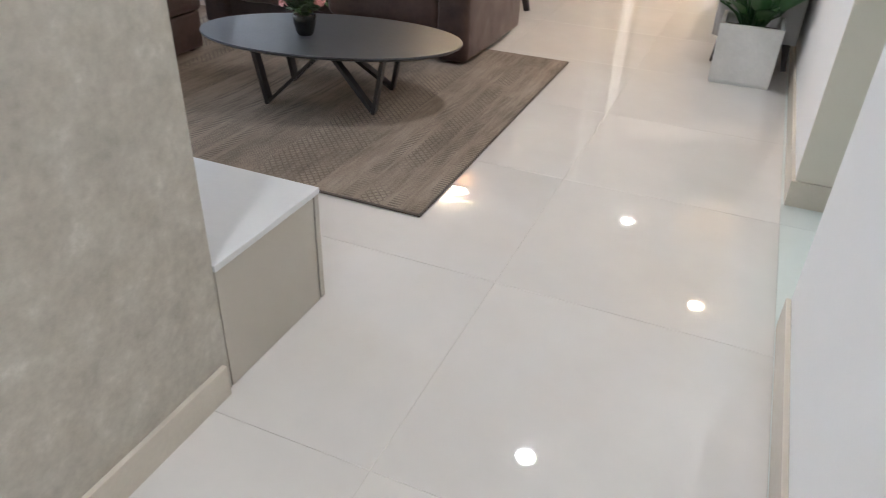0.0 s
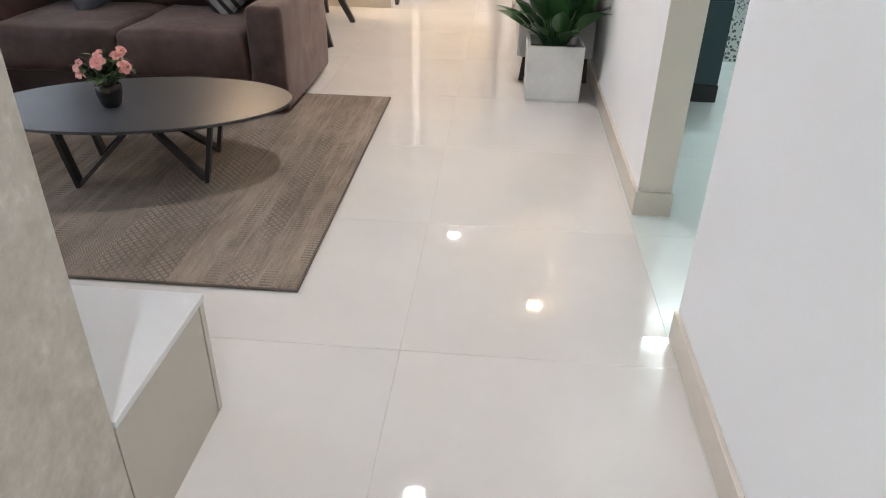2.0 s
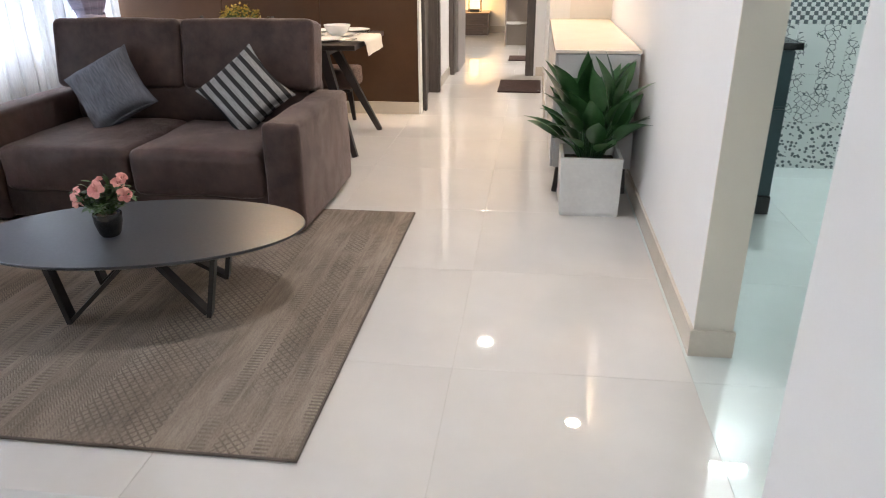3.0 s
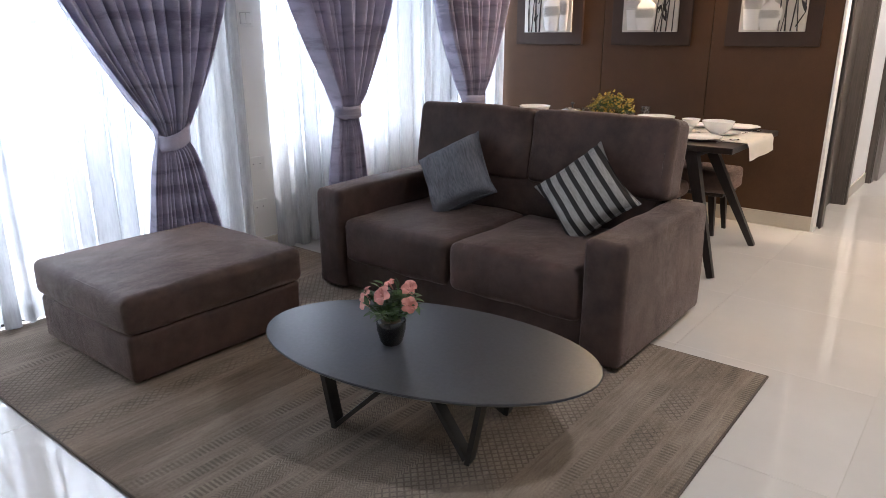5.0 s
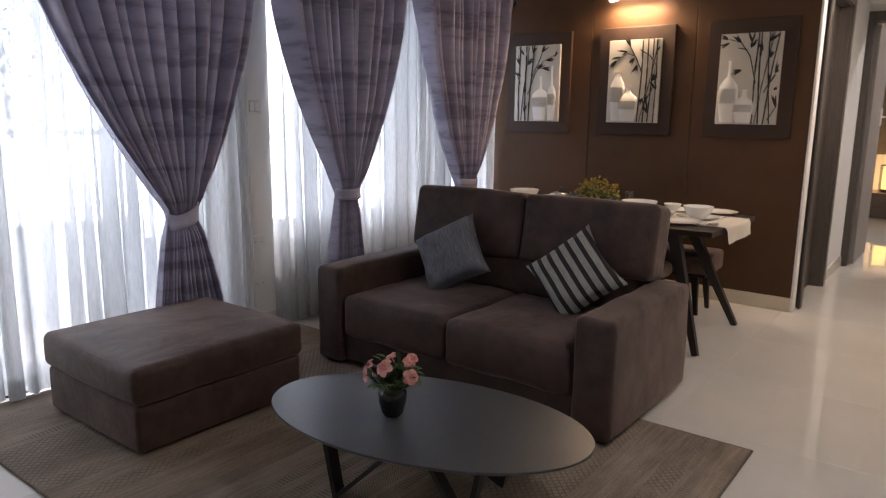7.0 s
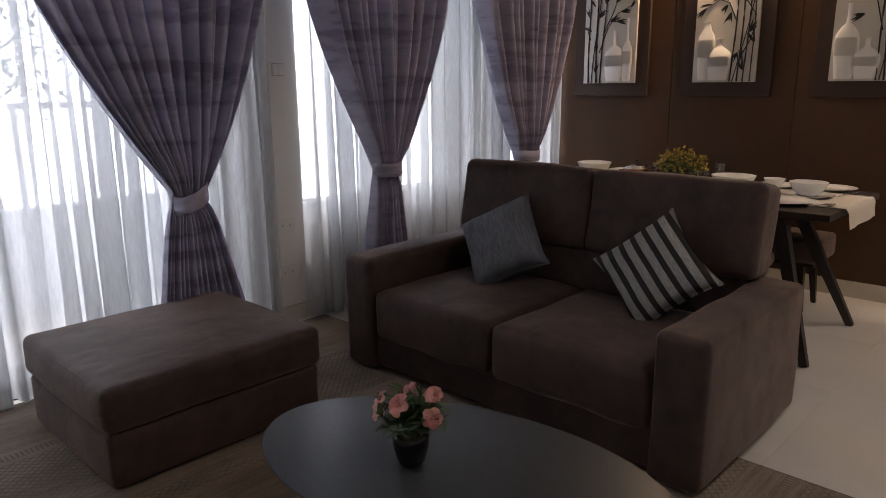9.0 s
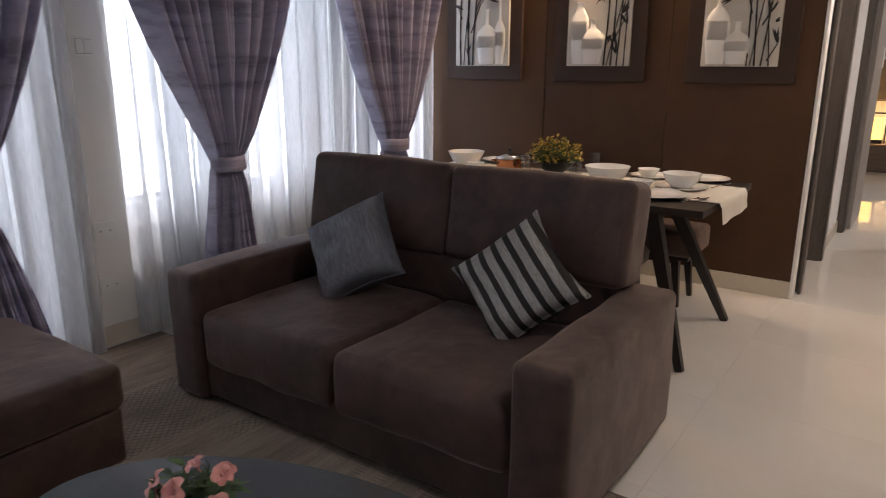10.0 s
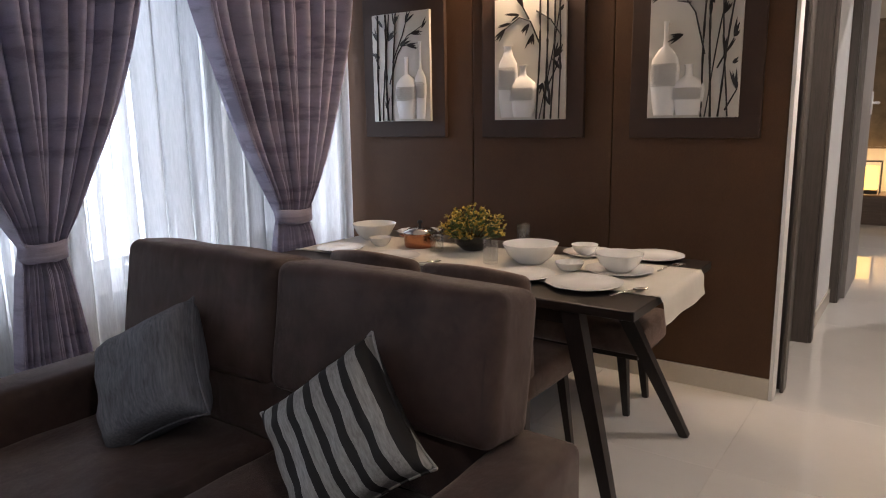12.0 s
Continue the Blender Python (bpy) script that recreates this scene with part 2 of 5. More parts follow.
def wood(name, colour, grain=30, rough=0.4, along="z"):
    w = Mat(name, colour, rough)
    st = {"x": (0.06, 1, 1), "y": (1, 0.06, 1), "z": (1, 1, 0.06)}[along]
    g, h = w.noise(grain, 6, st, 0.65), w.noise(grain * 5, 3, st)
    d, e = tuple(v * 0.6 for v in colour), tuple(v * 1.35 for v in colour)
    col = w.ramp(g, [(0.3, d), (0.7, e)])
    w.base(w.mix(0.35, col, w.ramp(h, [(0.35, d), (0.65, e)])))
    return w.bump(g, 0.15, 0.001).m


M_DARKWOOD = wood("wenge_wood", (0.022, 0.015, 0.012), 40, 0.38, "x")
M_DARKLEG = wood("wenge_leg", (0.020, 0.014, 0.012), 40, 0.42)
M_DOORFRAME = wood("grey_oak_laminate", (0.085, 0.070, 0.061), 60, 0.4)
M_DOORLEAF = wood("pale_grey_laminate", (0.27, 0.25, 0.235), 50, 0.4)
M_GREYCAB = plain("grey_cabinet_lacquer", (0.44, 0.43, 0.42), 0.35, amount=0.04)
M_CABTOP = plain("cream_cabinet_top", (0.70, 0.62, 0.52), 0.22, amount=0.04)
M_CONSOLE = plain("warm_grey_console", (0.50, 0.455, 0.385), 0.4, amount=0.03, fine=200)
M_CONSOLETOP = plain("white_console_top", (0.68, 0.68, 0.67), 0.28, amount=0.03)
M_CHINA = plain("white_china", (0.80, 0.79, 0.77), 0.06, amount=0.02)
M_PLANTER = plain("white_washed_planter", (0.66, 0.655, 0.63), 0.55, amount=0.10, scale=6, fine=60, bump=0.2, dist=0.002)
M_STEEL = plain("polished_steel", (0.72, 0.71, 0.69), 0.14, 1.0, amount=0.03)
M_COPPER = plain("copper", (0.50, 0.22, 0.12), 0.22, 1.0, amount=0.12)
M_RUNNER = weave("cream_linen", (0.62, 0.585, 0.52), 300, (1, 1, 1), 0.08)
M_PLASTIC = plain("white_plastic", (0.78, 0.78, 0.76), 0.3, amount=0.01)
M_SLOT = plain("dark_slot", (0.02, 0.02, 0.02), 0.5)
M_CANVAS = plain("off_white_canvas", (0.62, 0.59, 0.53), 0.6, amount=0.05, scale=4, fine=200)
M_RELIEF = plain("white_relief", (0.83, 0.81, 0.78), 0.45, amount=0.03)
M_INK = plain("black_relief_paint", (0.018, 0.014, 0.012), 0.35, amount=0.3, fine=90)
M_SCROLL = plain("grey_scroll_paint", (0.33, 0.31, 0.28), 0.5)
M_TEAL = plain("dark_teal_lacquer", (0.030, 0.060, 0.068), 0.3, amount=0.06)
M_GRANITE = plain("black_granite", (0.012, 0.012, 0.013), 0.12, amount=0.4, fine=300)
M_MAT = plain("brown_doormat", (0.055, 0.028, 0.022), 0.95, amount=0.5, scale=25, fine=220, bump=0.6, dist=0.004)
M_BRONZE = plain("dark_bronze", (0.05, 0.045, 0.04), 0.35, 0.8)
M_SHELF = plain("greige_laminate", (0.34, 0.29, 0.245), 0.4, amount=0.06)
M_SHELFBOARD = plain("white_shelf_board", (0.74, 0.72, 0.68), 0.35, amount=0.03)
M_ALU = plain("white_window_aluminium", (0.62, 0.62, 0.61), 0.4, amount=0.03)
M_PARAPET = plain("balcony_plaster", (0.62, 0.64, 0.68), 0.8, amount=0.06)
M_GROUND = plain("outdoor_ground", (0.42, 0.41, 0.38), 0.9, amount=0.2, scale=0.6, fine=8)


def foliage(name, dark, light, rough=0.4):
    w = Mat(name, light, rough)
    isl = w.n.new("ShaderNodeNewGeometry")
    col = w.ramp(isl.outputs["Random Per Island"], [(0.0, dark), (1.0, light)])
    w.base(w.mix(0.3, col, w.ramp(w.noise(40, 3), [(0.3, dark), (0.7, light)])))
    w.b.inputs["Subsurface Weight"].default_value = 0.0
    return w.m


M_LEAF = foliage("glossy_leaf", (0.012, 0.045, 0.014), (0.045, 0.125, 0.035), 0.3)
M_SMALLLEAF = foliage("small_leaf", (0.03, 0.07, 0.015), (0.10, 0.17, 0.045), 0.5)
M_POTLEAF = foliage("silk_leaf", (0.018, 0.045, 0.012), (0.065, 0.12, 0.03), 0.5)
M_BARK = plain("tree_bark", (0.16, 0.13, 0.10), 0.9, amount=0.3, scale=12, fine=90, bump=0.5, dist=0.004)
M_TREELEAF = foliage("tree_leaf", (0.07, 0.12, 0.04), (0.12, 0.20, 0.08), 0.5)
M_STEM = plain("green_stem", (0.06, 0.10, 0.03), 0.5)
M_PETAL = foliage("pink_petal", (0.55, 0.20, 0.18), (0.75, 0.36, 0.31), 0.6)
M_YELLOW = foliage("olive_yellow_bloom", (0.34, 0.24, 0.035), (0.70, 0.50, 0.08), 0.6)
M_LILY = foliage("cream_yellow_petal", (0.62, 0.48, 0.10), (0.80, 0.74, 0.50), 0.6)


def drape_material():
    """Mauve-grey cloth with blurred darker cross bands, a little light passing through."""
    w = Mat("mauve_grey_drape", (0.20, 0.17, 0.19), 0.58, spec=0.4)
    w.b.inputs["Sheen Weight"].default_value = 0.3
    w.b.inputs["Sheen Roughness"].default_value = 0.42
    w.b.inputs["Sheen Tint"].default_value = (0.80, 0.84, 1.0, 1)
    dash = w.noise(3.4, 4, (1.0, 0.40, 4.2), 0.55)
    broad = w.noise(1.9, 3, (1.0, 0.5, 2.0))
    thread = w.noise(110, 3, (1, 1, 5))
    col = w.ramp(dash, [(0.38, (0.175, 0.160, 0.245)), (0.47, (0.42, 0.395, 0.535)), (0.66, (0.56, 0.53, 0.68))])
    col = w.mix(0.35, col, w.ramp(broad, [(0.35, (0.24, 0.225, 0.315)), (0.65, (0.58, 0.55, 0.70))]))
    col = w.mix(0.22, col, w.ramp(thread, [(0.3, (0.20, 0.178, 0.225)), (0.7, (0.54, 0.49, 0.57))]))
    w.base(col).bump(thread, 0.25, 0.001)
    tr = w.node("BsdfTranslucent")
    w.l.new(col, tr.inputs["Color"])
    mixer = w.node("MixShader", Fac=0.05)
    w.l.new(w.b.outputs[0], mixer.inputs[1])
    w.l.new(tr.outputs[0], mixer.inputs[2])
    w.l.new(mixer.outputs[0], w.n["Material Output"].inputs["Surface"])
    return w.m


M_DRAPE = drape_material()


def sheer_material():
    w = Mat("white_sheer_voile", (0.72, 0.72, 0.71), 0.8, spec=0.1)
    tr = w.node("BsdfTranslucent", Color=(0.52, 0.53, 0.54, 1))
    clear = w.node("BsdfTransparent")
    thread = w.noise(90, 3, (1, 1, 0.15))
    a = w.node("MixShader", Fac=0.55)
    w.l.new(w.b.outputs[0], a.inputs[1])
    w.l.new(tr.outputs[0], a.inputs[2])
    b = w.n.new("ShaderNodeMixShader")
    w.l.new(w.ramp(thread, [(0.3, (0.20,) * 3), (0.7, (0.34,) * 3)]), b.inputs[0])
    w.l.new(a.outputs[0], b.inputs[1])
    w.l.new(clear.outputs[0], b.inputs[2])
    w.l.new(b.outputs[0], w.n["Material Output"].inputs["Surface"])
    return w.m


M_SHEER = sheer_material()


def glass_material(name, tint=(1, 1, 1)):
    w = Mat(name, tint, 0.0)
    w.b.inputs["Transmission Weight"].default_value = 1.0
    w.b.inputs["IOR"].default_value = 1.45
    return w.m


M_GLASS = glass_material("clear_glass")


def thin_glass():
    w = Mat("thin_drinking_glass", (1, 1, 1), 0.02)
    clear, gloss = w.node("BsdfTransparent", Color=(0.94, 0.95, 0.95, 1)), w.node("BsdfGlossy", Roughness=0.03)
    mixer = w.node("MixShader", Fac=0.10)
    for a, b in ((clear.outputs[0], 1), (gloss.outputs[0], 2)):
        w.l.new(a, mixer.inputs[b])
    w.l.new(mixer.outputs[0], w.n["Material Output"].inputs["Surface"])
    return w.m


M_TUMBLER = thin_glass()


def glow(name, colour, strength):
    m = bpy.data.materials.new(name)
    m.use_nodes = True
    b = m.node_tree.nodes["Principled BSDF"]
    b.inputs["Base Color"].default_value = (*colour, 1)
    b.inputs["Emission Color"].default_value = (*colour, 1)
    b.inputs["Emission Strength"].default_value = strength
    return m


M_LED = glow("lit_diffuser", (1.0, 0.95, 0.88), 30)
M_LEDWARM = glow("lit_warm_diffuser", (1.0, 0.80, 0.52), 22)
M_TUBE = glow("lit_tube", (0.85, 1.0, 0.95), 24)
M_SHADE = glow("lit_lamp_shade", (1.0, 0.60, 0.13), 1.9)

# ---- mesh helpers ----


def bm_box(x0, x1, y0, y1, z0, z1, bm=None, bevel=0.0, seg=2):
    own = bmesh.new()
    bmesh.ops.create_cube(own, size=1.0)
    bmesh.ops.scale(own, vec=(x1 - x0, y1 - y0, z1 - z0), verts=own.verts)
    bmesh.ops.translate(own, vec=((x0 + x1) / 2, (y0 + y1) / 2, (z0 + z1) / 2), verts=own.verts)
    if bevel:
        bmesh.ops.bevel(own, geom=list(own.edges), offset=bevel, segments=seg, profile=0.5, affect="EDGES")
    return merged(bm, own)


def merged(bm, own):
    if bm is None:
        return own
    me = bpy.data.meshes.new("scratch")
    own.to_mesh(me)
    own.free()
    bm.from_mesh(me)
    bpy.data.meshes.remove(me)
    return bm


def bm_soft(dx, dy, dz, r, bulge=(0, 0, 0), n=10, rough=0.0, seed=0.0, centre=(0, 0, 0)):
    """An upholstered block: rounded edges, faces that swell, a gently uneven skin."""
    bm = bmesh.new()
    half = Vector((dx / 2, dy / 2, dz / 2))
    rr = min(r, min(half) * 0.98)

    def steps(h):
        arc = [h - rr + rr * math.sin(radians(a)) for a in (0, 22, 45, 67, 90)]
        mid = [(-1 + 2 * i / n) * (h - rr) for i in range(1, n)]
        return [-v for v in reversed(arc)] + mid + arc

    for axis in range(3):
        a, b = [(1, 2), (2, 0), (0, 1)][axis]
        for side in (-1, 1):
            grid = []
            for u in steps(half[a]):
                row = []
                for v in steps(half[b]):
                    p = Vector((0, 0, 0))
                    p[axis], p[a], p[b] = side * half[axis], u, v
                    core = Vector([max(-(half[k] - rr), min(half[k] - rr, p[k])) for k in range(3)])
                    d = p - core
                    q = core + d.normalized() * rr if d.length > 1e-9 else p
                    s = [q[k] / half[k] for k in range(3)]
                    for k in range(3):
                        i, j = (k + 1) % 3, (k + 2) % 3
                        q[k] += bulge[k] * s[k] * max(0, 1 - s[i] ** 2) * max(0, 1 - s[j] ** 2)
                    if rough:
                        q += noise.noise_vector(q * 5 + Vector((seed, seed, seed))) * rough
                    row.append(bm.verts.new(q + Vector(centre)))
                grid.append(row)
            for i in range(len(grid) - 1):
                for j in range(len(grid[0]) - 1):
                    f = [grid[i][j], grid[i + 1][j], grid[i + 1][j + 1], grid[i][j + 1]]
                    bm.faces.new(f if side > 0 else f[::-1])
    bmesh.ops.remove_doubles(bm, verts=bm.verts, dist=1e-5)
    return bm


def bm_lathe(profile, n=32, centre=(0, 0, 0), bm=None, scallop=0.0, lobes=10):
    """Turns (radius, z) points about z. Closed where the radius is 0; the widest rings may be scalloped."""
    bm = bm or bmesh.new()
    rings = []
    widest = max(r for r, z in profile)
    for r, z in profile:
        if r > 0.9 * widest and scallop:
            w = [r * (1 + scallop * (abs(math.cos(math.pi * lobes * k / n)) - 0.6)) for k in range(n)]
            rings.append([bm.verts.new((centre[0] + w[k] * math.cos(2 * math.pi * k / n), centre[1] + w[k] * math.sin(2 * math.pi * k / n), centre[2] + z)) for k in range(n)])
        elif r < 1e-6:
            rings.append([bm.verts.new((centre[0], centre[1], centre[2] + z))])
        else:
            rings.append([bm.verts.new((centre[0] + r * math.cos(2 * math.pi * k / n), centre[1] + r * math.sin(2 * math.pi * k / n), centre[2] + z)) for k in range(n)])
    for a, b in zip(rings, rings[1:]):
        for k in range(n):
            q = [a[k % len(a)], a[(k + 1) % len(a)], b[(k + 1) % len(b)], b[k % len(b)]]
            q = list(dict.fromkeys(q))
            if len(q) > 2:
                bm.faces.new(q)
    return bm


def bm_tube(points, radii, n=8, bm=None, flat=(1.0, 1.0)):
    """A round or flattened rod along the points."""
    bm = bm or bmesh.new()
    pts = [Vector(p) for p in points]
    rings = []
    for i, p in enumerate(pts):
        d = (pts[min(i + 1, len(pts) - 1)] - pts[max(i - 1, 0)]).normalized()
        side = d.cross(Vector((0, 0, 1)))
        side = side.normalized() if side.length > 1e-3 else Vector((1, 0, 0))
        up = side.cross(d)
        r = radii[i] if isinstance(radii, (list, tuple)) else radii
        rings.append([bm.verts.new(p + side * (r * flat[0] * math.cos(2 * math.pi * k / n)) + up * (r * flat[1] * math.sin(2 * math.pi * k / n))) for k in range(n)])
    for a, b in zip(rings, rings[1:]):
        for k in range(n):
            bm.faces.new((a[k], a[(k + 1) % n], b[(k + 1) % n], b[k]))
    bm.faces.new(rings[0][::-1])
    bm.faces.new(rings[-1])
    return bm


def bm_bar(a, b, w, d, axis=(0, 1, 0), w2=None, d2=None, bm=None):
    """A square bar from a to b; width across and depth along the axis, tapering to w2, d2."""
    bm = bm or bmesh.new()
    a, b = Vector(a), Vector(b)
    t = (b - a).normalized()
    dep = (Vector(axis) - t * Vector(axis).dot(t)).normalized()
    wid = t.cross(dep)
    rings = []
    for p, ww, dd in ((a, w, d), (b, w2 or w, d2 or d)):
        rings.append([bm.verts.new(p + wid * (sx * ww / 2) + dep * (sy * dd / 2)) for sx, sy in ((-1, -1), (1, -1), (1, 1), (-1, 1))])
    for k in range(4):
        bm.faces.new((rings[0][k], rings[0][(k + 1) % 4], rings[1][(k + 1) % 4], rings[1][k]))
    bm.faces.new(rings[0][::-1])
    bm.faces.new(rings[1])
    bmesh.ops.recalc_face_normals(bm, faces=bm.faces)
    return bm


def bm_plate(outline, z0, z1, bm=None):
    """A flat slab from an outline in x and y."""
    own = bmesh.new()
    lo = [own.verts.new((x, y, z0)) for x, y in outline]
    hi = [own.verts.new((x, y, z1)) for x, y in outline]
    own.faces.new(lo[::-1])
    own.faces.new(hi)
    n = len(outline)
    for k in range(n):
        own.faces.new((lo[k], lo[(k + 1) % n], hi[(k + 1) % n], hi[k]))
    return merged(bm, own)


def bm_leaf(bm, base, way, up, length, width, bend=0.25, n=5, fold=0.15):
    """One pointed leaf as a bent, folded strip."""
    way, up = Vector(way).normalized(), Vector(up)
    side = way.cross(up).normalized()
    up = side.cross(way)
    prev = None
    for i in range(n + 1):
        t = i / n
        w = width / 2 * math.sin(math.pi * min(1, 0.08 + 0.92 * t) ** 0.8)
        c = Vector(base) + way * (length * t) - up * (bend * length * t * t)
        row = [bm.verts.new(c - side * w + up * fold * w), bm.verts.new(c), bm.verts.new(c + side * w + up * fold * w)]
        if prev:
            for k in (0, 1):
                bm.faces.new((prev[k], prev[k + 1], row[k + 1], row[k]))
        prev = row


def bm_petal(bm, base, way, up, length, width, cup=0.35, n=5):
    """One rounded petal, narrow at its base, that curls back at the lip."""
    way, up = Vector(way).normalized(), Vector(up)
    side = way.cross(up).normalized()
    up = side.cross(way)
    prev = None
    for i in range(n + 1):
        t = i / n
        w = width / 2 * (0.22 + 0.78 * math.sin(math.pi * min(1.0, 0.12 + 0.60 * t)) ** 1.2) * (1 if i < n else 0.62)
        c = Vector(base) + way * (length * t) + up * (length * (0.55 * t - 0.75 * t ** 3))
        row = [bm.verts.new(c + side * (w * k) + up * (cup * w * k * k)) for k in (-1, -0.5, 0, 0.5, 1)]
        if prev:
            for k in range(4):
                bm.faces.new((prev[k], prev[k + 1], row[k + 1], row[k]))
        prev = row


def part(name, bm, material, parent=None, label="", smooth=False, at=None):
    """Links a bmesh as one mesh object, under a thing or a part."""
    me = bpy.data.meshes.new(name)
    bmesh.ops.recalc_face_normals(bm, faces=bm.faces)
    bm.to_mesh(me)
    bm.free()
    if smooth:
        me.polygons.foreach_set("use_smooth", [True] * len(me.polygons))
        if smooth != "all":
            me.set_sharp_from_angle(angle=radians(40))
    me.materials.append(material)
    ob = new(name, me)
    if at is not None:
        ob.matrix_world = at
    if parent:
        ob.parent = parent
    return tagged(ob, label)


def thing(name, m, label, category, group=""):
    ob = new(name)
    ob.empty_display_size = 0.1
    ob.matrix_world = m
    return tagged(ob, label, category, group)


def setting(name, bm, material, label, category="", smooth=False):
    return tagged(part(name, bm, material, smooth=smooth), label, category or name.split("_")[0], kind="structure")


# ---- the large structure ----
WX = -1.78            # inner face of the window wall
floor = setting("floor", bm_box(-1.95, 4.6, -1.2, 16.0, -0.12, -0.0018), M_GROUT, "grout bed under polished cream porcelain floor tiles", "floor")
setting("ceiling", bm_box(-1.95, 4.6, -1.2, 11.1, CEIL, CEIL + 0.12), M_CEIL, "smooth off-white painted ceiling", "ceiling")
setting("ceiling_bedroom", bm_box(-1.95, 4.6, 11.1, 16.0, 2.9, 3.02), M_CEIL, "smooth off-white bedroom ceiling", "ceiling")

# window wall with three openings
WIN = [(3.35, 5.80, 0.0, 2.34), (6.19, 7.74, 0.56, 2.34), (7.96, 8.70, 0.56, 2.34)]
bm = bmesh.new()
for y0, y1, z0, z1 in ((3.05, 3.35, -0.05, CEIL), (5.80, 6.19, -0.05, CEIL - 0.07), (7.74, 7.96, -0.05, CEIL), (8.70, 11.1, -0.05, CEIL),
                       (3.35, 5.80, 2.34, CEIL), (6.19, 7.74, 2.34, CEIL), (7.96, 8.70, 2.34, CEIL), (6.19, 7.74, -0.05, 0.56), (7.96, 8.70, -0.05, 0.56)):
    bm_box(WX - 0.18, WX, y0, y1, z0, z1, bm)
bm_box(WX, -1.675, 5.86, 6.175, -0.05, CEIL - 0.075, bm)
setting("wall_west", bm, M_WHITE, "white painted wall with tall window openings", "wall")
for k, (y0, y1, z0, z1) in enumerate(WIN):
    w = thing("window_%d" % (k + 1), pose(WX - 0.10, 0, 0), "white aluminium sliding window with clear panes", "window")
    w["kind"] = "structure"
    fr = bmesh.new()
    for a, b, c, d in ((y0, y1, z0, z0 + 0.05), (y0, y1, z1 - 0.05, z1), (y0, y0 + 0.05, z0 + 0.05, z1 - 0.05), (y1 - 0.05, y1, z0 + 0.05, z1 - 0.05)):
        bm_box(-0.04, 0.04, a, b, c, d, fr)
    part("window_frame", fr, M_ALU, w)
    parts = 2 if y1 - y0 > 1 else 1
    for i in range(parts):
        a, b = y0 + 0.05 + (y1 - y0 - 0.1) * i / parts, y0 + 0.05 + (y1 - y0 - 0.1) * (i + 1) / parts
        st = bmesh.new()
        for e in ((a, a + 0.045, z0 + 0.05, z1 - 0.05), (b - 0.045, b, z0 + 0.05, z1 - 0.05), (a + 0.045, b - 0.045, z0 + 0.05, z0 + 0.1), (a + 0.045, b - 0.045, z1 - 0.1, z1 - 0.05)):
            bm_box(-0.02 + 0.01 * i, 0.02 + 0.01 * i, *e, st)
        part("sash", st, M_ALU, w)
        pane = part("pane", bm_box(-0.004, 0.004, a + 0.045, b - 0.045, z0 + 0.1, z1 - 0.1), M_GLASS, w, "clear glass pane")
        pane.visible_shadow = False
    if z0 > 0.1:
        part("window_sill", bm_box(-0.08, 0.13, y0 - 0.03, y1 + 0.03, z0 - 0.03, z0 - 0.002, bevel=0.006), M_SKIRT, w, "cream stone sill")

setting("door_track", bm_box(WX - 0.10, WX + 0.09, 3.36, 5.79, -0.001, 0.018, bevel=0.003), M_DARKMETAL, "dark metal track of the sliding balcony door", "track")

# outside
setting("balcony_floor", bm_box(-3.3, -1.97, 2.4, 6.1, -0.2, -0.02), M_GROUT, "pale balcony floor", "floor")
setting("balcony_parapet", bm_box(-3.3, -3.15, 2.4, 6.1, -0.2, 0.62), M_PARAPET, "pale bluish plastered balcony parapet", "parapet")
setting("balcony_rail", bm_box(-3.25, -3.20, 2.4, 6.1, 1.235, 1.275, bevel=0.008), M_ALU, "white metal rail above the balcony parapet", "rail")
for k in range(5):
    setting("balcony_post", bm_box(-3.24, -3.21, 2.45 + 0.9 * k, 2.48 + 0.9 * k, 0.62, 1.235), M_ALU, "white metal post on the balcony parapet", "post")
setting("ground", bm_box(-400, 400, -400, 400, -0.5, -0.3), M_GROUND, "pale dusty ground outside the windows", "ground")

rnd = random.Random(31)
tree = thing("balcony_tree", pose(-3.55, 5.05, -0.3), "pale green leafy tree beyond the balcony parapet", "tree")
part("trunk", bm_tube([(0, 0, 0), (0.02, 0.03, 0.9), (-0.01, 0.0, 1.6), (0.0, 0.05, 2.6)], [0.05, 0.04, 0.03, 0.012], 10), M_BARK, tree, smooth="all")
crown = bmesh.new()
for k in range(9):
    a, z = 2.4 * k, 1.35 + 0.15 * k
    tip = Vector((0.12 * math.cos(a), (0.45 + 0.2 * rnd.random()) * math.sin(a), z + 0.35))
    part("limb", bm_tube([(0, 0.01, z), tuple(tip * 0.55 + Vector((0, 0, z * 0.42))), tuple(tip)], [0.014, 0.010, 0.004], 6), M_BARK, tree)
    for i in range(80):
        q = tip * (0.35 + 0.75 * rnd.random()) + Vector((rnd.uniform(-0.1, 0.1), rnd.uniform(-0.34, 0.34), 0))
        q.z = z + 0.4 * rnd.random() + 0.1
        w = Vector((rnd.uniform(-1, 1), rnd.uniform(-1, 1), rnd.uniform(-0.8, 0.4))).normalized()
        bm_leaf(crown, q, w, (rnd.uniform(-0.6, 0.6), rnd.uniform(-0.6, 0.6), 1), rnd.uniform(0.06, 0.11), 0.035, 0.2, 3, 0.15)
part("crown", crown, M_TREELEAF, tree, "pale green leaves")

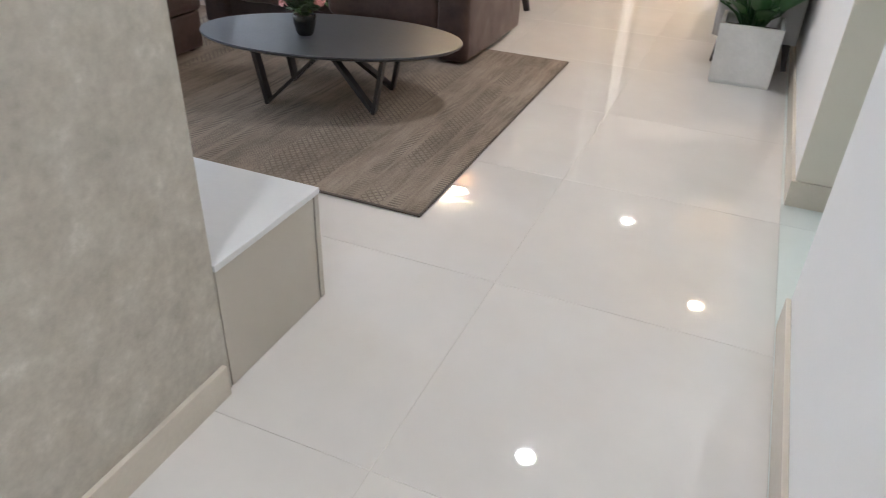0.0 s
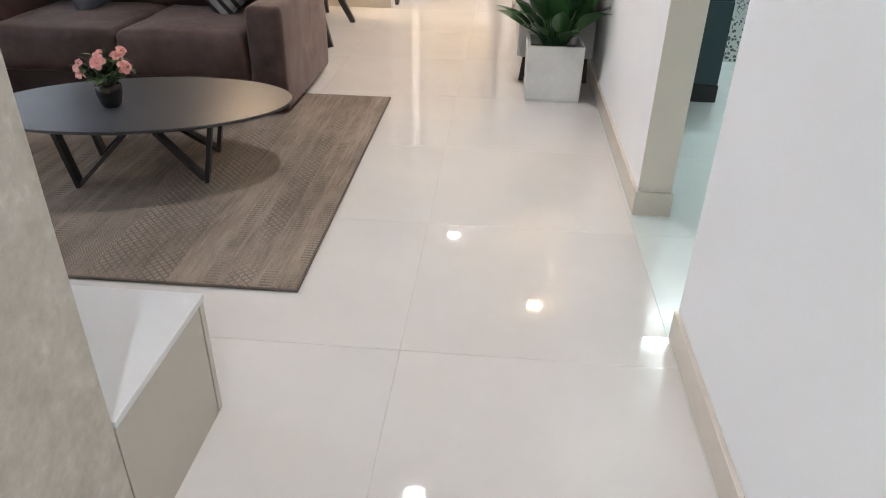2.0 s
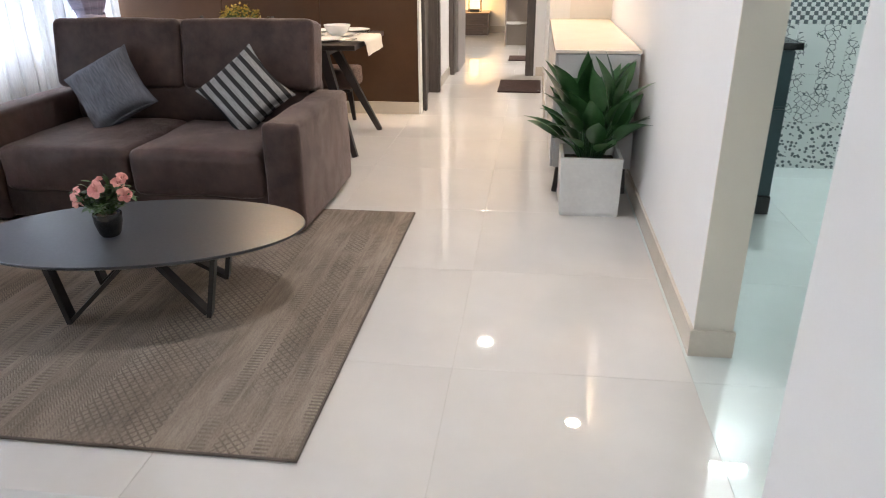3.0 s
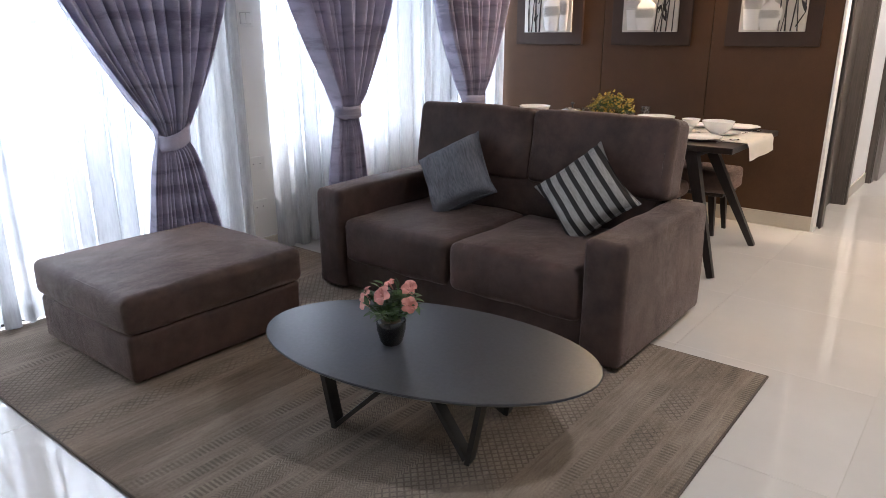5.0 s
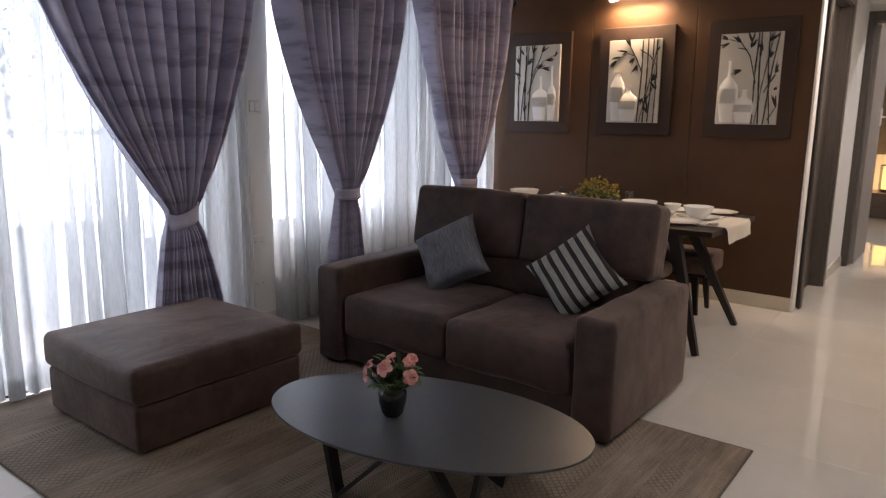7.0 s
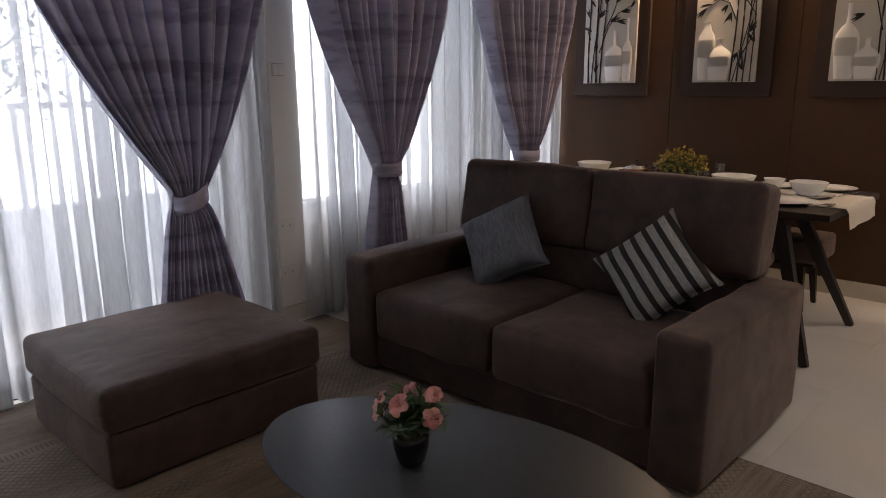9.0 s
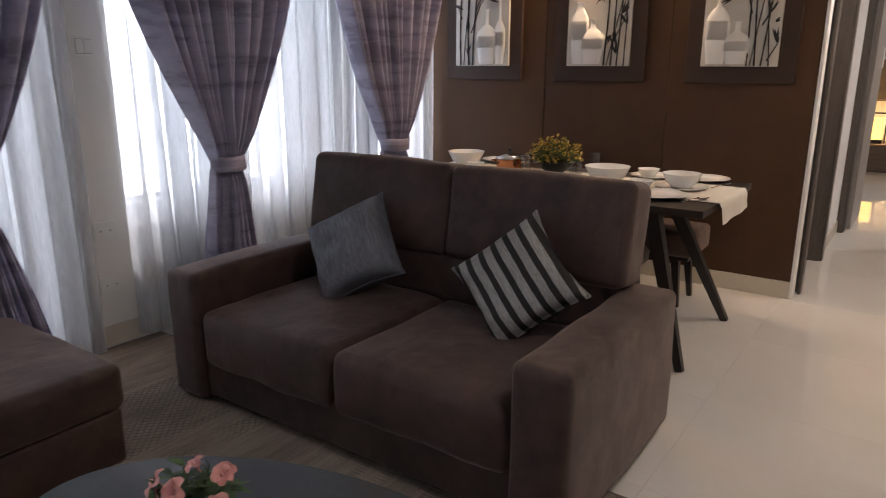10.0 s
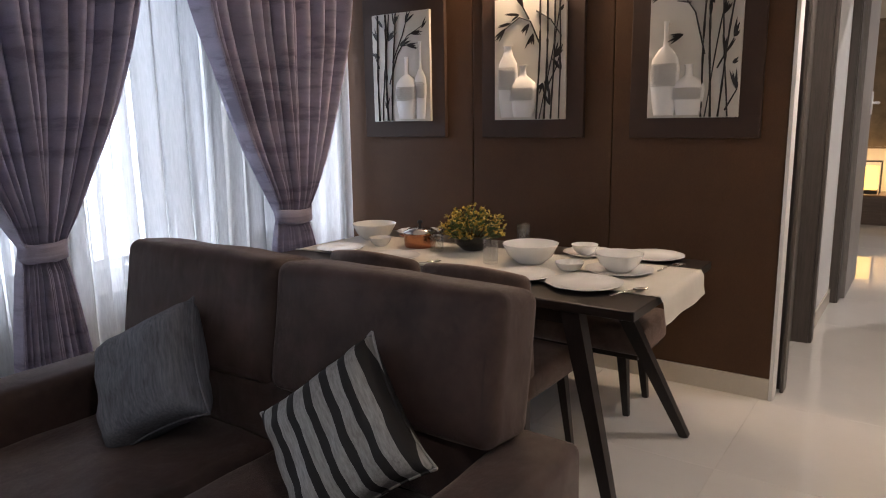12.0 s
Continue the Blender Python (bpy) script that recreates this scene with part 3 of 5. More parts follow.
# dining wall
DW = 8.80
setting("wall_north", bm_box(WX, 0.994, DW + 0.02, DW + 0.09, -0.05, CEIL), M_WHITE, "wall behind the brown panelling", "wall")
for k, (a, b) in enumerate(((WX + 0.01, -0.712), (-0.710, 0.151), (0.153, 0.994))):
    tagged(part("wall_panel", bm_box(a, b, DW - 0.004, DW + 0.02, 0.105, CEIL - 0.002, bevel=0.007), M_BROWN), "dark brown fabric-look wall panel", "panel", "dining wall panels", "structure")
setting("trim_corner", bm_box(0.994, 1.012, DW - 0.012, DW + 0.095, -0.002, CEIL - 0.003, bevel=0.003), M_WHITE, "white corner trim at the end of the panelled wall", "trim")
setting("baseboard_dining", bm_box(WX + 0.01, 0.994, DW - 0.012, DW + 0.018, -0.002, 0.105, bevel=0.003), M_SKIRT, "cream tile skirting", "baseboard")

# corridor left wall with a dark doorway, then the bedroom doorway
bm = bmesh.new()
bm_box(0.88, 1.00, DW + 0.096, 8.97, -0.05, CEIL, bm)
bm_box(0.88, 1.00, 8.97, 9.92, 2.36, CEIL, bm)
bm_box(0.88, 1.00, 9.92, 11.0, -0.05, CEIL, bm)
setting("wall_corridor_west", bm, M_WHITE, "white painted corridor wall", "wall")
setting("baseboard_corridor_west", bm_box(1.00, 1.012, 10.0, 10.99, -0.002, 0.10), M_SKIRT, "cream tile skirting", "baseboard")


def door_frame(name, w, h, depth, m, label):
    """A casing of two stepped jambs and a head, for an opening along x of width w."""
    d = thing(name, m, label, "door frame")
    d["kind"] = "structure"
    for s in (-1, 1):
        j = bmesh.new()
        bm_box(s * w / 2 - 0.02, s * w / 2 + 0.02, -depth / 2, depth / 2, 0, h, j)
        for f in (-1, 1):
            x0, x1 = sorted((s * (w / 2 - 0.012), s * (w / 2 + 0.075)))
            y0, y1 = sorted((f * depth / 2, f * (depth / 2 + 0.018)))
            bm_box(x0, x1, y0, y1, 0, h + 0.075, j, 0.004, 1)
        part("jamb", j, M_DOORFRAME, d)
    hd = bmesh.new()
    bm_box(-w / 2 + 0.02, w / 2 - 0.02, -depth / 2, depth / 2, h - 0.02, h + 0.02, hd)
    for f in (-1, 1):
        y0, y1 = sorted((f * depth / 2, f * (depth / 2 + 0.018)))
        bm_box(-w / 2 + 0.012, w / 2 - 0.012, y0, y1, h - 0.012, h + 0.075, hd, 0.004, 1)
    part("head", hd, M_DOORFRAME, d)
    return d


d1 = door_frame("door_1", 0.875, 2.325, 0.13, pose(0.957, 9.4325, 0, 0, 0, 90), "dark grey oak door casing in the corridor wall")
leaf = part("door_leaf", bm_box(-0.415, 0.415, 0.026, 0.062, 0.006, 2.30, bevel=0.002), M_DOORFRAME, d1, "closed dark grey oak door")
d2 = door_frame("door_2", 0.86, 2.325, 0.13, pose(1.47, 11.05, 0), "dark grey oak casing of the open bedroom doorway")
leaf = part("door_leaf", bm_box(-0.415, -0.377, 0.08, 0.92, 0.006, 2.30, bevel=0.002), M_DOORLEAF, d2, "pale grey bedroom door standing open")
hn = bm_tube([(-0.37, 0.85, 1.45), (-0.325, 0.85, 1.45), (-0.32, 0.74, 1.45)], 0.010)
bm_box(-0.377, -0.368, 0.81, 0.89, 1.36, 1.54, hn, 0.002, 1)
part("door_handle", hn, M_PLASTIC, d2, "pale metal door handle")

bm = bmesh.new()
bm_box(0.88, 1.02, 10.99, 11.11, -0.05, 2.9, bm)
bm_box(1.92, 2.25, 10.99, 11.11, -0.05, 2.9, bm)
bm_box(1.02, 1.92, 10.99, 11.11, 2.36, 2.9, bm)
setting("wall_corridor_end", bm, M_WHITE, "white wall around the bedroom doorway", "wall")
setting("baseboard_corridor_end", bm_box(2.0, 2.09, 10.978, 10.99, -0.002, 0.10), M_SKIRT, "cream tile skirting", "baseboard")

# right-hand walls
setting("wall_east_entry", bm_box(2.57, 2.70, -1.0, 4.10, -0.05, CEIL), M_WHITE, "white painted entry wall", "wall")
setting("baseboard_east_entry", bm_box(2.556, 2.57, -1.0, 4.10, -0.002, 0.10, bevel=0.002), M_SKIRT, "cream tile skirting", "baseboard")
setting("wall_east_pillar", bm_box(2.578, 2.706, 4.94, 8.68, -0.05, CEIL), M_WHITE, "white painted wall beside the kitchen opening", "wall")
setting("pillar_face", bm_box(2.576, 2.708, 4.934, 4.940, 0.0, CEIL - 0.002), M_GREYGREEN, "cream painted end face of the wall", "pillar")
bm = bm_box(2.564, 2.578, 4.92, 8.66, -0.002, 0.10)
bm_box(2.578, 2.715, 4.92, 4.934, -0.002, 0.10, bm)
setting("baseboard_east", bm, M_SKIRT, "cream tile skirting", "baseboard")
setting("wall_corridor_east", bm_box(2.09, 2.25, 8.68, 11.0, -0.05, CEIL), M_WHITE, "white painted corridor wall", "wall")
setting("baseboard_corridor_east", bm_box(2.078, 2.09, 8.68, 10.98, -0.002, 0.10), M_SKIRT, "cream tile skirting", "baseboard")
setting("wall_recess", bm_box(2.25, 2.72, 8.68, 8.80, -0.05, CEIL), M_CREAM, "cream wall at the end of the cabinet recess", "wall")

# wallpapered block by the entry
setting("wall_entry_west", bm_box(-1.96, 1.322, 3.10, 3.235, -0.05, CEIL), M_PAPER, "beige mottled wallpapered wall", "wall")
setting("wall_entry_side", bm_box(1.20, 1.322, -1.0, 3.10, -0.05, CEIL), M_PAPER, "beige mottled wallpapered wall", "wall")
setting("baseboard_entry_west", bm_box(1.322, 1.336, -1.0, 3.215, -0.002, 0.088, bevel=0.002), M_SKIRT, "cream tile skirting", "baseboard")
setting("wall_south", bm_box(1.2, 2.7, -1.12, -1.0, -0.05, CEIL), M_WHITE, "white painted wall behind the entry", "wall")

# kitchen shell
setting("wall_kitchen_north", bm_box(2.706, 4.5, 7.40, 7.52, -0.05, CEIL), M_WHITE, "white kitchen wall", "wall")
setting("wall_kitchen_east", bm_box(4.4, 4.52, 2.9, 7.4, -0.05, CEIL), M_WHITE, "white kitchen wall", "wall")
setting("wall_kitchen_south", bm_box(2.70, 4.4, 2.9, 3.02, -0.05, CEIL), M_WHITE, "white kitchen wall", "wall")

# bedroom shell
setting("wall_bedroom_north", bm_box(-1.0, 3.6, 15.8, 15.92, -0.05, 2.9), M_CREAM, "cream bedroom wall", "wall")
setting("wall_bedroom_west", bm_box(-1.12, -1.0, 11.1, 15.9, -0.05, 2.9), M_CREAM, "cream bedroom wall", "wall")
setting("wall_bedroom_east", bm_box(3.5, 3.62, 11.1, 15.9, -0.05, 2.9), M_CREAM, "cream bedroom wall", "wall")
bm = bm_box(-1.0, 0.88, 11.0, 11.11, -0.05, 2.9)
bm_box(2.25, 3.5, 11.0, 11.11, -0.05, 2.9, bm)
setting("wall_bedroom_south", bm, M_CREAM, "cream bedroom wall", "wall")
setting("baseboard_bedroom", bm_box(-1.0, 3.5, 15.785, 15.8, -0.002, 0.10), M_SKIRT, "cream tile skirting", "baseboard")
setting("baseboard_window", bm_box(-1.675, -1.663, 5.86, 6.175, -0.002, 0.10), M_SKIRT, "cream tile skirting", "baseboard")

# ---- living area ----
rug = thing("rug", pose(-0.12, 5.23, 0), "taupe and grey banded woven rug with dark bound edge", "rug")
part("woven_field", bm_soft(2.98, 2.03, 0.011, 0.004, centre=(0, 0, 0.0065), n=30, rough=0.0012), M_RUG, rug, smooth="all")
eb = bmesh.new()
for x0, x1, y0, y1 in ((-1.498, 1.498, -1.022, -1.014), (-1.498, 1.498, 1.014, 1.022), (-1.498, -1.489, -1.014, 1.014), (1.489, 1.498, -1.014, 1.014)):
    bm_box(x0, x1, y0, y1, 0.001, 0.0115, eb, 0.003, 1)
part("binding", eb, M_RUGEDGE, rug, "dark stitched binding")
RUGZ = 0.012


def seam(parent, points, r=0.0032):
    part("seam", bm_tube(points, r, 6), M_SUEDE_D, parent, smooth=True)


def ottoman():
    o = thing("ottoman", pose(-0.955, 5.0, RUGZ), "low dark brown suede ottoman standing on the rug", "ottoman")
    part("base", bm_soft(0.78, 0.86, 0.205, 0.02, (0.004, 0.004, 0), 8, 0.003, 2, (0, 0, 0.117)), M_SUEDE, o, smooth="all")
    part("cushion", bm_soft(0.815, 0.885, 0.165, 0.035, (0.006, 0.006, 0.018), 12, 0.005, 7, (0, 0, 0.303)), M_SUEDE, o, smooth="all")
    for sx in (-1, 1):
        for sy in (-1, 1):
            part("foot", bm_lathe([(0, 0), (0.022, 0), (0.026, 0.018), (0, 0.018)], 12, (sx * 0.33, sy * 0.37, 0)), M_BLACKPOT, o)
    z = 0.372
    seam(o, [(-0.385, -0.425, z), (0, -0.43, z + 0.004), (0.385, -0.425, z)])
    seam(o, [(0.390, -0.42, z), (0.394, 0, z + 0.004), (0.390, 0.42, z)])
    return o


ottoman()


def sofa():
    s = thing("sofa", pose(-0.015, 6.335, 0), "two-seat dark brown suede sofa with wide box arms", "sofa")
    z0 = RUGZ
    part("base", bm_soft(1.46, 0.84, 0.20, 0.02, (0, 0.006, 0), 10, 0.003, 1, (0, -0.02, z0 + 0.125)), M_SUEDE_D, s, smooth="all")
    for sx, sd in ((-1, 3), (1, 9)):
        a = part("arm", bm_soft(0.19, 0.95, 0.545, 0.032, (0.008, 0.006, 0.010), 12, 0.005, sd, (sx * 0.808, 0, z0 + 0.283)), M_SUEDE, s, smooth="all")
        x = sx * 0.808
        seam(a, [(x - 0.073, -0.455, z0 + 0.548), (x + 0.073, -0.455, z0 + 0.548)], 0.003)
        seam(a, [(x - 0.078, -0.467, z0 + 0.03), (x - 0.078, -0.467, z0 + 0.53)], 0.003)
        part("foot", bm_lathe([(0, 0), (0.02, 0), (0.02, z0 + 0.012), (0, z0 + 0.012)], 10, (x, -0.40, 0)), M_BLACKPOT, s)
        part("foot", bm_lathe([(0, 0), (0.02, 0), (0.02, z0 + 0.012), (0, z0 + 0.012)], 10, (x, 0.42, 0)), M_BLACKPOT, s)
    for sx, sd in ((-1, 4), (1, 13)):
        c = part("seat_cushion", bm_soft(0.705, 0.73, 0.235, 0.042, (0.004, 0.016, 0.022), 20, 0.012, sd, (sx * 0.353, -0.10, z0 + 0.288)), M_SUEDE, s, smooth="all")
        seam(c, [(sx * 0.353 - 0.31, -0.442, z0 + 0.385), (sx * 0.353, -0.452, z0 + 0.397), (sx * 0.353 + 0.31, -0.442, z0 + 0.385)])
        # tall head cushion leaning back over the lower roll
        h = bm_soft(0.780, 0.205, 0.39, 0.040, (0.002, 0.018, 0.006), 16, 0.006, sd + 5)
        bmesh.ops.rotate(h, verts=h.verts, matrix=Matrix.Rotation(radians(-9), 3, "X"))
        bmesh.ops.translate(h, vec=(sx * 0.3895, 0.345, z0 + 0.765), verts=h.verts)
        hc = part("head_cushion", h, M_SUEDE, s, smooth="all")
        x = sx * 0.3895 + sx * 0.355
        seam(hc, [(x, 0.226, z0 + 0.62), (x, 0.238, z0 + 0.77), (x, 0.272, z0 + 0.92)])
    part("lumbar_cushion", bm_soft(1.41, 0.16, 0.25, 0.05, (0.003, 0.02, 0.01), 16, 0.006, 6, (0, 0.325, z0 + 0.505)), M_SUEDE, s, smooth="all")
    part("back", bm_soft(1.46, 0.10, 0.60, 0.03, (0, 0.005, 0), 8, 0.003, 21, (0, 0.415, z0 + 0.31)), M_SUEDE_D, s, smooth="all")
    return s


sofa()


def pillow(name, w, t, m, material, label, seed, n=26):
    """A square cushion with pinched corners, built in x and y about its middle."""
    p = thing(name, m, label, "cushion", "sofa cushions")
    bm = bmesh.new()
    for side in (1, -1):
        rows = []
        for i in range(n + 1):
            row = []
            for j in range(n + 1):
                u, v = -1 + 2 * i / n, -1 + 2 * j / n
                pin = 1 - 0.15 * (1 - abs(u) ** 2) * abs(v) ** 5 * 0.9
                pin2 = 1 - 0.15 * (1 - abs(v) ** 2) * abs(u) ** 5 * 0.9
                h = t / 2 * (max(0, 1 - u ** 4) * max(0, 1 - v ** 4)) ** 0.5
                q = Vector((u * w / 2 * pin2, v * w / 2 * pin, side * h))
                q.z += 0.016 * noise.noise(Vector((u * 3, v * 3, seed))) * (1 - max(abs(u), abs(v)) ** 4)
                q += 0.004 * noise.noise_vector(Vector((u * 5, v * 5, seed + side)))* (1 - max(abs(u), abs(v)) ** 8)
                row.append(bm.verts.new(q))
            rows.append(row)
        for i in range(n):
            for j in range(n):
                f = [rows[i][j], rows[i + 1][j], rows[i + 1][j + 1], rows[i][j + 1]]
                bm.faces.new(f if side > 0 else f[::-1])
    bmesh.ops.remove_doubles(bm, verts=bm.verts, dist=1e-5)
    part("cover", bm, material, p, smooth="all")
    edge = []
    for k in range(4):
        for i in range(9):
            u = -1 + 2 * i / 8
            c = [(u, -1), (1, u), (-u, 1), (-1, -u)][k]
            pin = 1 - 0.135 * (1 - u * u)
            edge.append((c[0] * w / 2 * (pin if abs(c[0]) == 1 and i not in (0, 8) else 1), c[1] * w / 2 * (pin if abs(c[1]) == 1 and i not in (0, 8) else 1), 0))
    part("piping", bm_tube(edge + edge[:1], 0.004, 6), material, p, smooth="all")
    return p


# corners: slate cushion points up at its top corner, the striped one leans on the arm
def lean(centre, right, up):
    """A pose whose x and y run along right and up, both squared to each other."""
    x = Vector(right).normalized()
    z = x.cross(Vector(up)).normalized()
    y = z.cross(x)
    m = Matrix((x, y, z)).transposed().to_4x4()
    m.translation = centre
    return m


A = lean((-0.362, 6.40, 0.613), (0.30, 0.13, 0.17), (-0.251, 0.122, 0.28))
pillow("throw_pillow", 0.385, 0.21, A, M_PILLOW, "slate blue-grey woven cushion leaning on the sofa back", 1.3)
B = lean((0.420, 6.410, 0.612), (0.262, 0.145, 0.225), (-0.25, 0.11, 0.25))
pillow("throw_pillow", 0.388, 0.165, B, M_STRIPE, "black and silver striped cushion leaning on the sofa back", 5.1)


def coffee_table():
    t = thing("coffee_table", pose(0.478, 5.113, RUGZ, 0, 0, 12.5), "low oval coffee table with charcoal stone top on flat metal legs", "coffee table")
    n, a, b = 96, 0.636, 0.364
    pts = []
    for z, inset in ((0.2830, 0.016), (0.2890, 0.006), (0.2950, 0.0), (0.2990, 0.0), (0.3015, 0.002)):
        pts.append([((a - inset) * math.cos(2 * math.pi * k / n), (b - inset) * math.sin(2 * math.pi * k / n), z) for k in range(n)])
    bm = bmesh.new()
    rings = [[bm.verts.new(p) for p in r] for r in pts]
    for p, q in zip(rings, rings[1:]):
        for k in range(n):
            bm.faces.new((p[k], p[(k + 1) % n], q[(k + 1) % n], q[k]))
    bm.faces.new(rings[0][::-1])
    bm.faces.new(rings[-1])
    part("tabletop", bm, M_STONE, t, "charcoal stone oval top", smooth=True)
    top = 0.281
    for sx in (-1, 1):
        for sy in (-1, 1):
            foot = Vector((sx * 0.260, sy * 0.175, 0.012))
            lg = bm_bar(foot + Vector((0, 0, -0.012)), (sx * 0.312, sy * 0.175, top), 0.018, 0.056, (0, 1, 0))
            part("leg", lg, M_DARKMETAL, t)
            dg = bm_bar(foot + Vector((-sx * 0.004, 0, -0.004)), (-sx * 0.03, sy * 0.045, top), 0.016, 0.050, (0, 1, 0))
            part("brace", dg, M_DARKMETAL, t)
    fr = bmesh.new()
    bm_box(-0.34, 0.34, -0.19, -0.15, top - 0.006, top + 0.003, fr)
    bm_box(-0.34, 0.34, 0.15, 0.19, top - 0.006, top + 0.003, fr)
    bm_box(-0.06, 0.06, -0.15, 0.15, top - 0.006, top + 0.003, fr)
    part("mount", fr, M_DARKMETAL, t)
    return t


coffee_table()


def flower_pot():
    f = thing("flower_pot", pose(0.388, 5.045, RUGZ + 0.3015), "small black pot of pink silk flowers on the coffee table", "potted flowers")
    part("pot", bm_lathe([(0, 0), (0.032, 0), (0.040, 0.012), (0.051, 0.055), (0.053, 0.088), (0.050, 0.093), (0.046, 0.086), (0, 0.082)], 28), M_BLACKPOT, f, smooth=True)
    part("soil", bm_lathe([(0, 0.086), (0.030, 0.087), (0.045, 0.082)], 20), M_SOIL, f, smooth="all")
    rnd = random.Random(4)
    st, lv = bmesh.new(), bmesh.new()
    tips = []
    for k in range(30):
        a, tilt = rnd.uniform(0, 6.28), rnd.uniform(0.1, 0.95)
        ln = rnd.uniform(0.07, 0.14)
        d = Vector((math.cos(a) * math.sin(tilt), math.sin(a) * math.sin(tilt), math.cos(tilt)))
        b = Vector((d.x * 0.02, d.y * 0.02, 0.085))
        bm_tube([b, b + d * ln * 0.6, b + d * ln], 0.0016, 5, st)
        tips.append(b + d * ln)
        for i in range(9):
            c = b + d * ln * rnd.uniform(0.3, 1.0)
            w = Vector((rnd.uniform(-1, 1), rnd.uniform(-1, 1), rnd.uniform(-0.2, 0.9)))
            bm_leaf(lv, c, w, (0, 0, 1), rnd.uniform(0.024, 0.046), rnd.uniform(0.013, 0.022), 0.3, 4)
    part("stem", st, M_STEM, f)
    part("leaves", lv, M_POTLEAF, f, smooth="all")
    for k, (x, y, z, s) in enumerate(((-0.085, -0.03, 0.17, 1.1), (-0.07, -0.05, 0.145, 0.9), (0.012, -0.05, 0.195, 1.15), (0.085, 0.0, 0.165, 1.0), (0.075, 0.02, 0.225, 0.75), (-0.03, 0.03, 0.205, 0.8), (0.03, 0.06, 0.19, 0.9))):
        bl = bmesh.new()
        face = Vector((x * 6 + 0.1 * math.sin(k * 2.1), y * 4 - 0.45, 0.55 + 0.25 * math.sin(k * 1.7))).normalized()
        e1 = face.cross(Vector((0, 0, 1))).normalized()
        e2 = face.cross(e1)
        for i in range(5):
            a = 6.283 * i / 5 + k
            out = e1 * math.cos(a) + e2 * math.sin(a)
            bm_petal(bl, Vector((x, y, z)) + out * 0.003, out + face * 0.35, face, 0.027 * s, 0.030 * s)
        bm_tube([Vector((x, y, z)) - face * 0.022, Vector((x, y, z)), Vector((x, y, z)) + face * 0.016], [0.002, 0.0045, 0.0015], 7, bl)
        part("blossom", bl, M_PETAL, f, "pink blossom", smooth="all")


flower_pot()

# ---- curtains ----
rnd = random.Random(11)


def cloth_sheet(name, y0, y1, z0, z1, x, folds, amp, seed, material, parent, first=0):
    """A hanging sheet whose folds loop over themselves, some tight and some slack."""
    bm = bmesh.new()
    nu, nv = folds * 20, 24
    pitch = (y1 - y0) / folds
    rows = []
    for j in range(first, nv + 1):
        t = j / nv
        z = z1 + (z0 - z1) * t
        row = []
        for i in range(nu + 1):
            u = i / nu
            warp = u + (0.55 / folds) * noise.noise(Vector((u * folds * 0.45, t * 0.5, seed)))
            tight = max(0.0, 0.62 + 0.9 * noise.noise(Vector((u * folds * 0.6, t * 0.7, seed + 4))))
            ph = 2 * math.pi * folds * warp
            dx = amp * (0.7 + 0.5 * t) * (0.35 + 0.75 * tight) * math.sin(ph) + 0.010 * noise.noise(Vector((u * 5, t * 2, seed)))
            edge = min(1.0, 12 * u, 12 * (1 - u))
            dy = -edge * pitch * 0.42 * tight * math.sin(2 * ph)
            dz = 0.008 * math.sin(ph * 0.5 + seed) * t if j == nv else 0
            row.append(bm.verts.new((x + dx, y0 + (y1 - y0) * u + dy, z + dz)))
        rows.append(row)
    for a, b in zip(rows, rows[1:]):
        for i in range(nu):
            bm.faces.new((a[i], a[i + 1], b[i + 1], b[i]))
    return part(name, bm, material, parent, smooth="all")


SHX = -1.625
for k, (y0, y1, fo) in enumerate(((3.40, 4.62, 12), (4.60, 5.97, 13), (6.16, 7.72, 12), (7.60, 8.74, 9))):
    c = thing("sheer_curtain", pose(0, 0, 0), "white translucent voile curtain hanging to the floor", "curtain", "sheer curtains")
    cloth_sheet("voile", y0, y1, 0.012 if k != 0 else 0.02, CEIL - 0.06, SHX, fo, 0.044, 3.7 * k, M_SHEER, c)
    cloth_sheet("hem", y0, y1, 0.012 if k != 0 else 0.02, CEIL - 0.06, SHX - 0.004, fo, 0.044, 3.7 * k, M_SHEER, c, 23)
    part("heading", bm_box(SHX - 0.012, SHX + 0.012, y0, y1, CEIL - 0.065, CEIL - 0.035), M_PLASTIC, c, "white heading tape")

DRX = -1.44


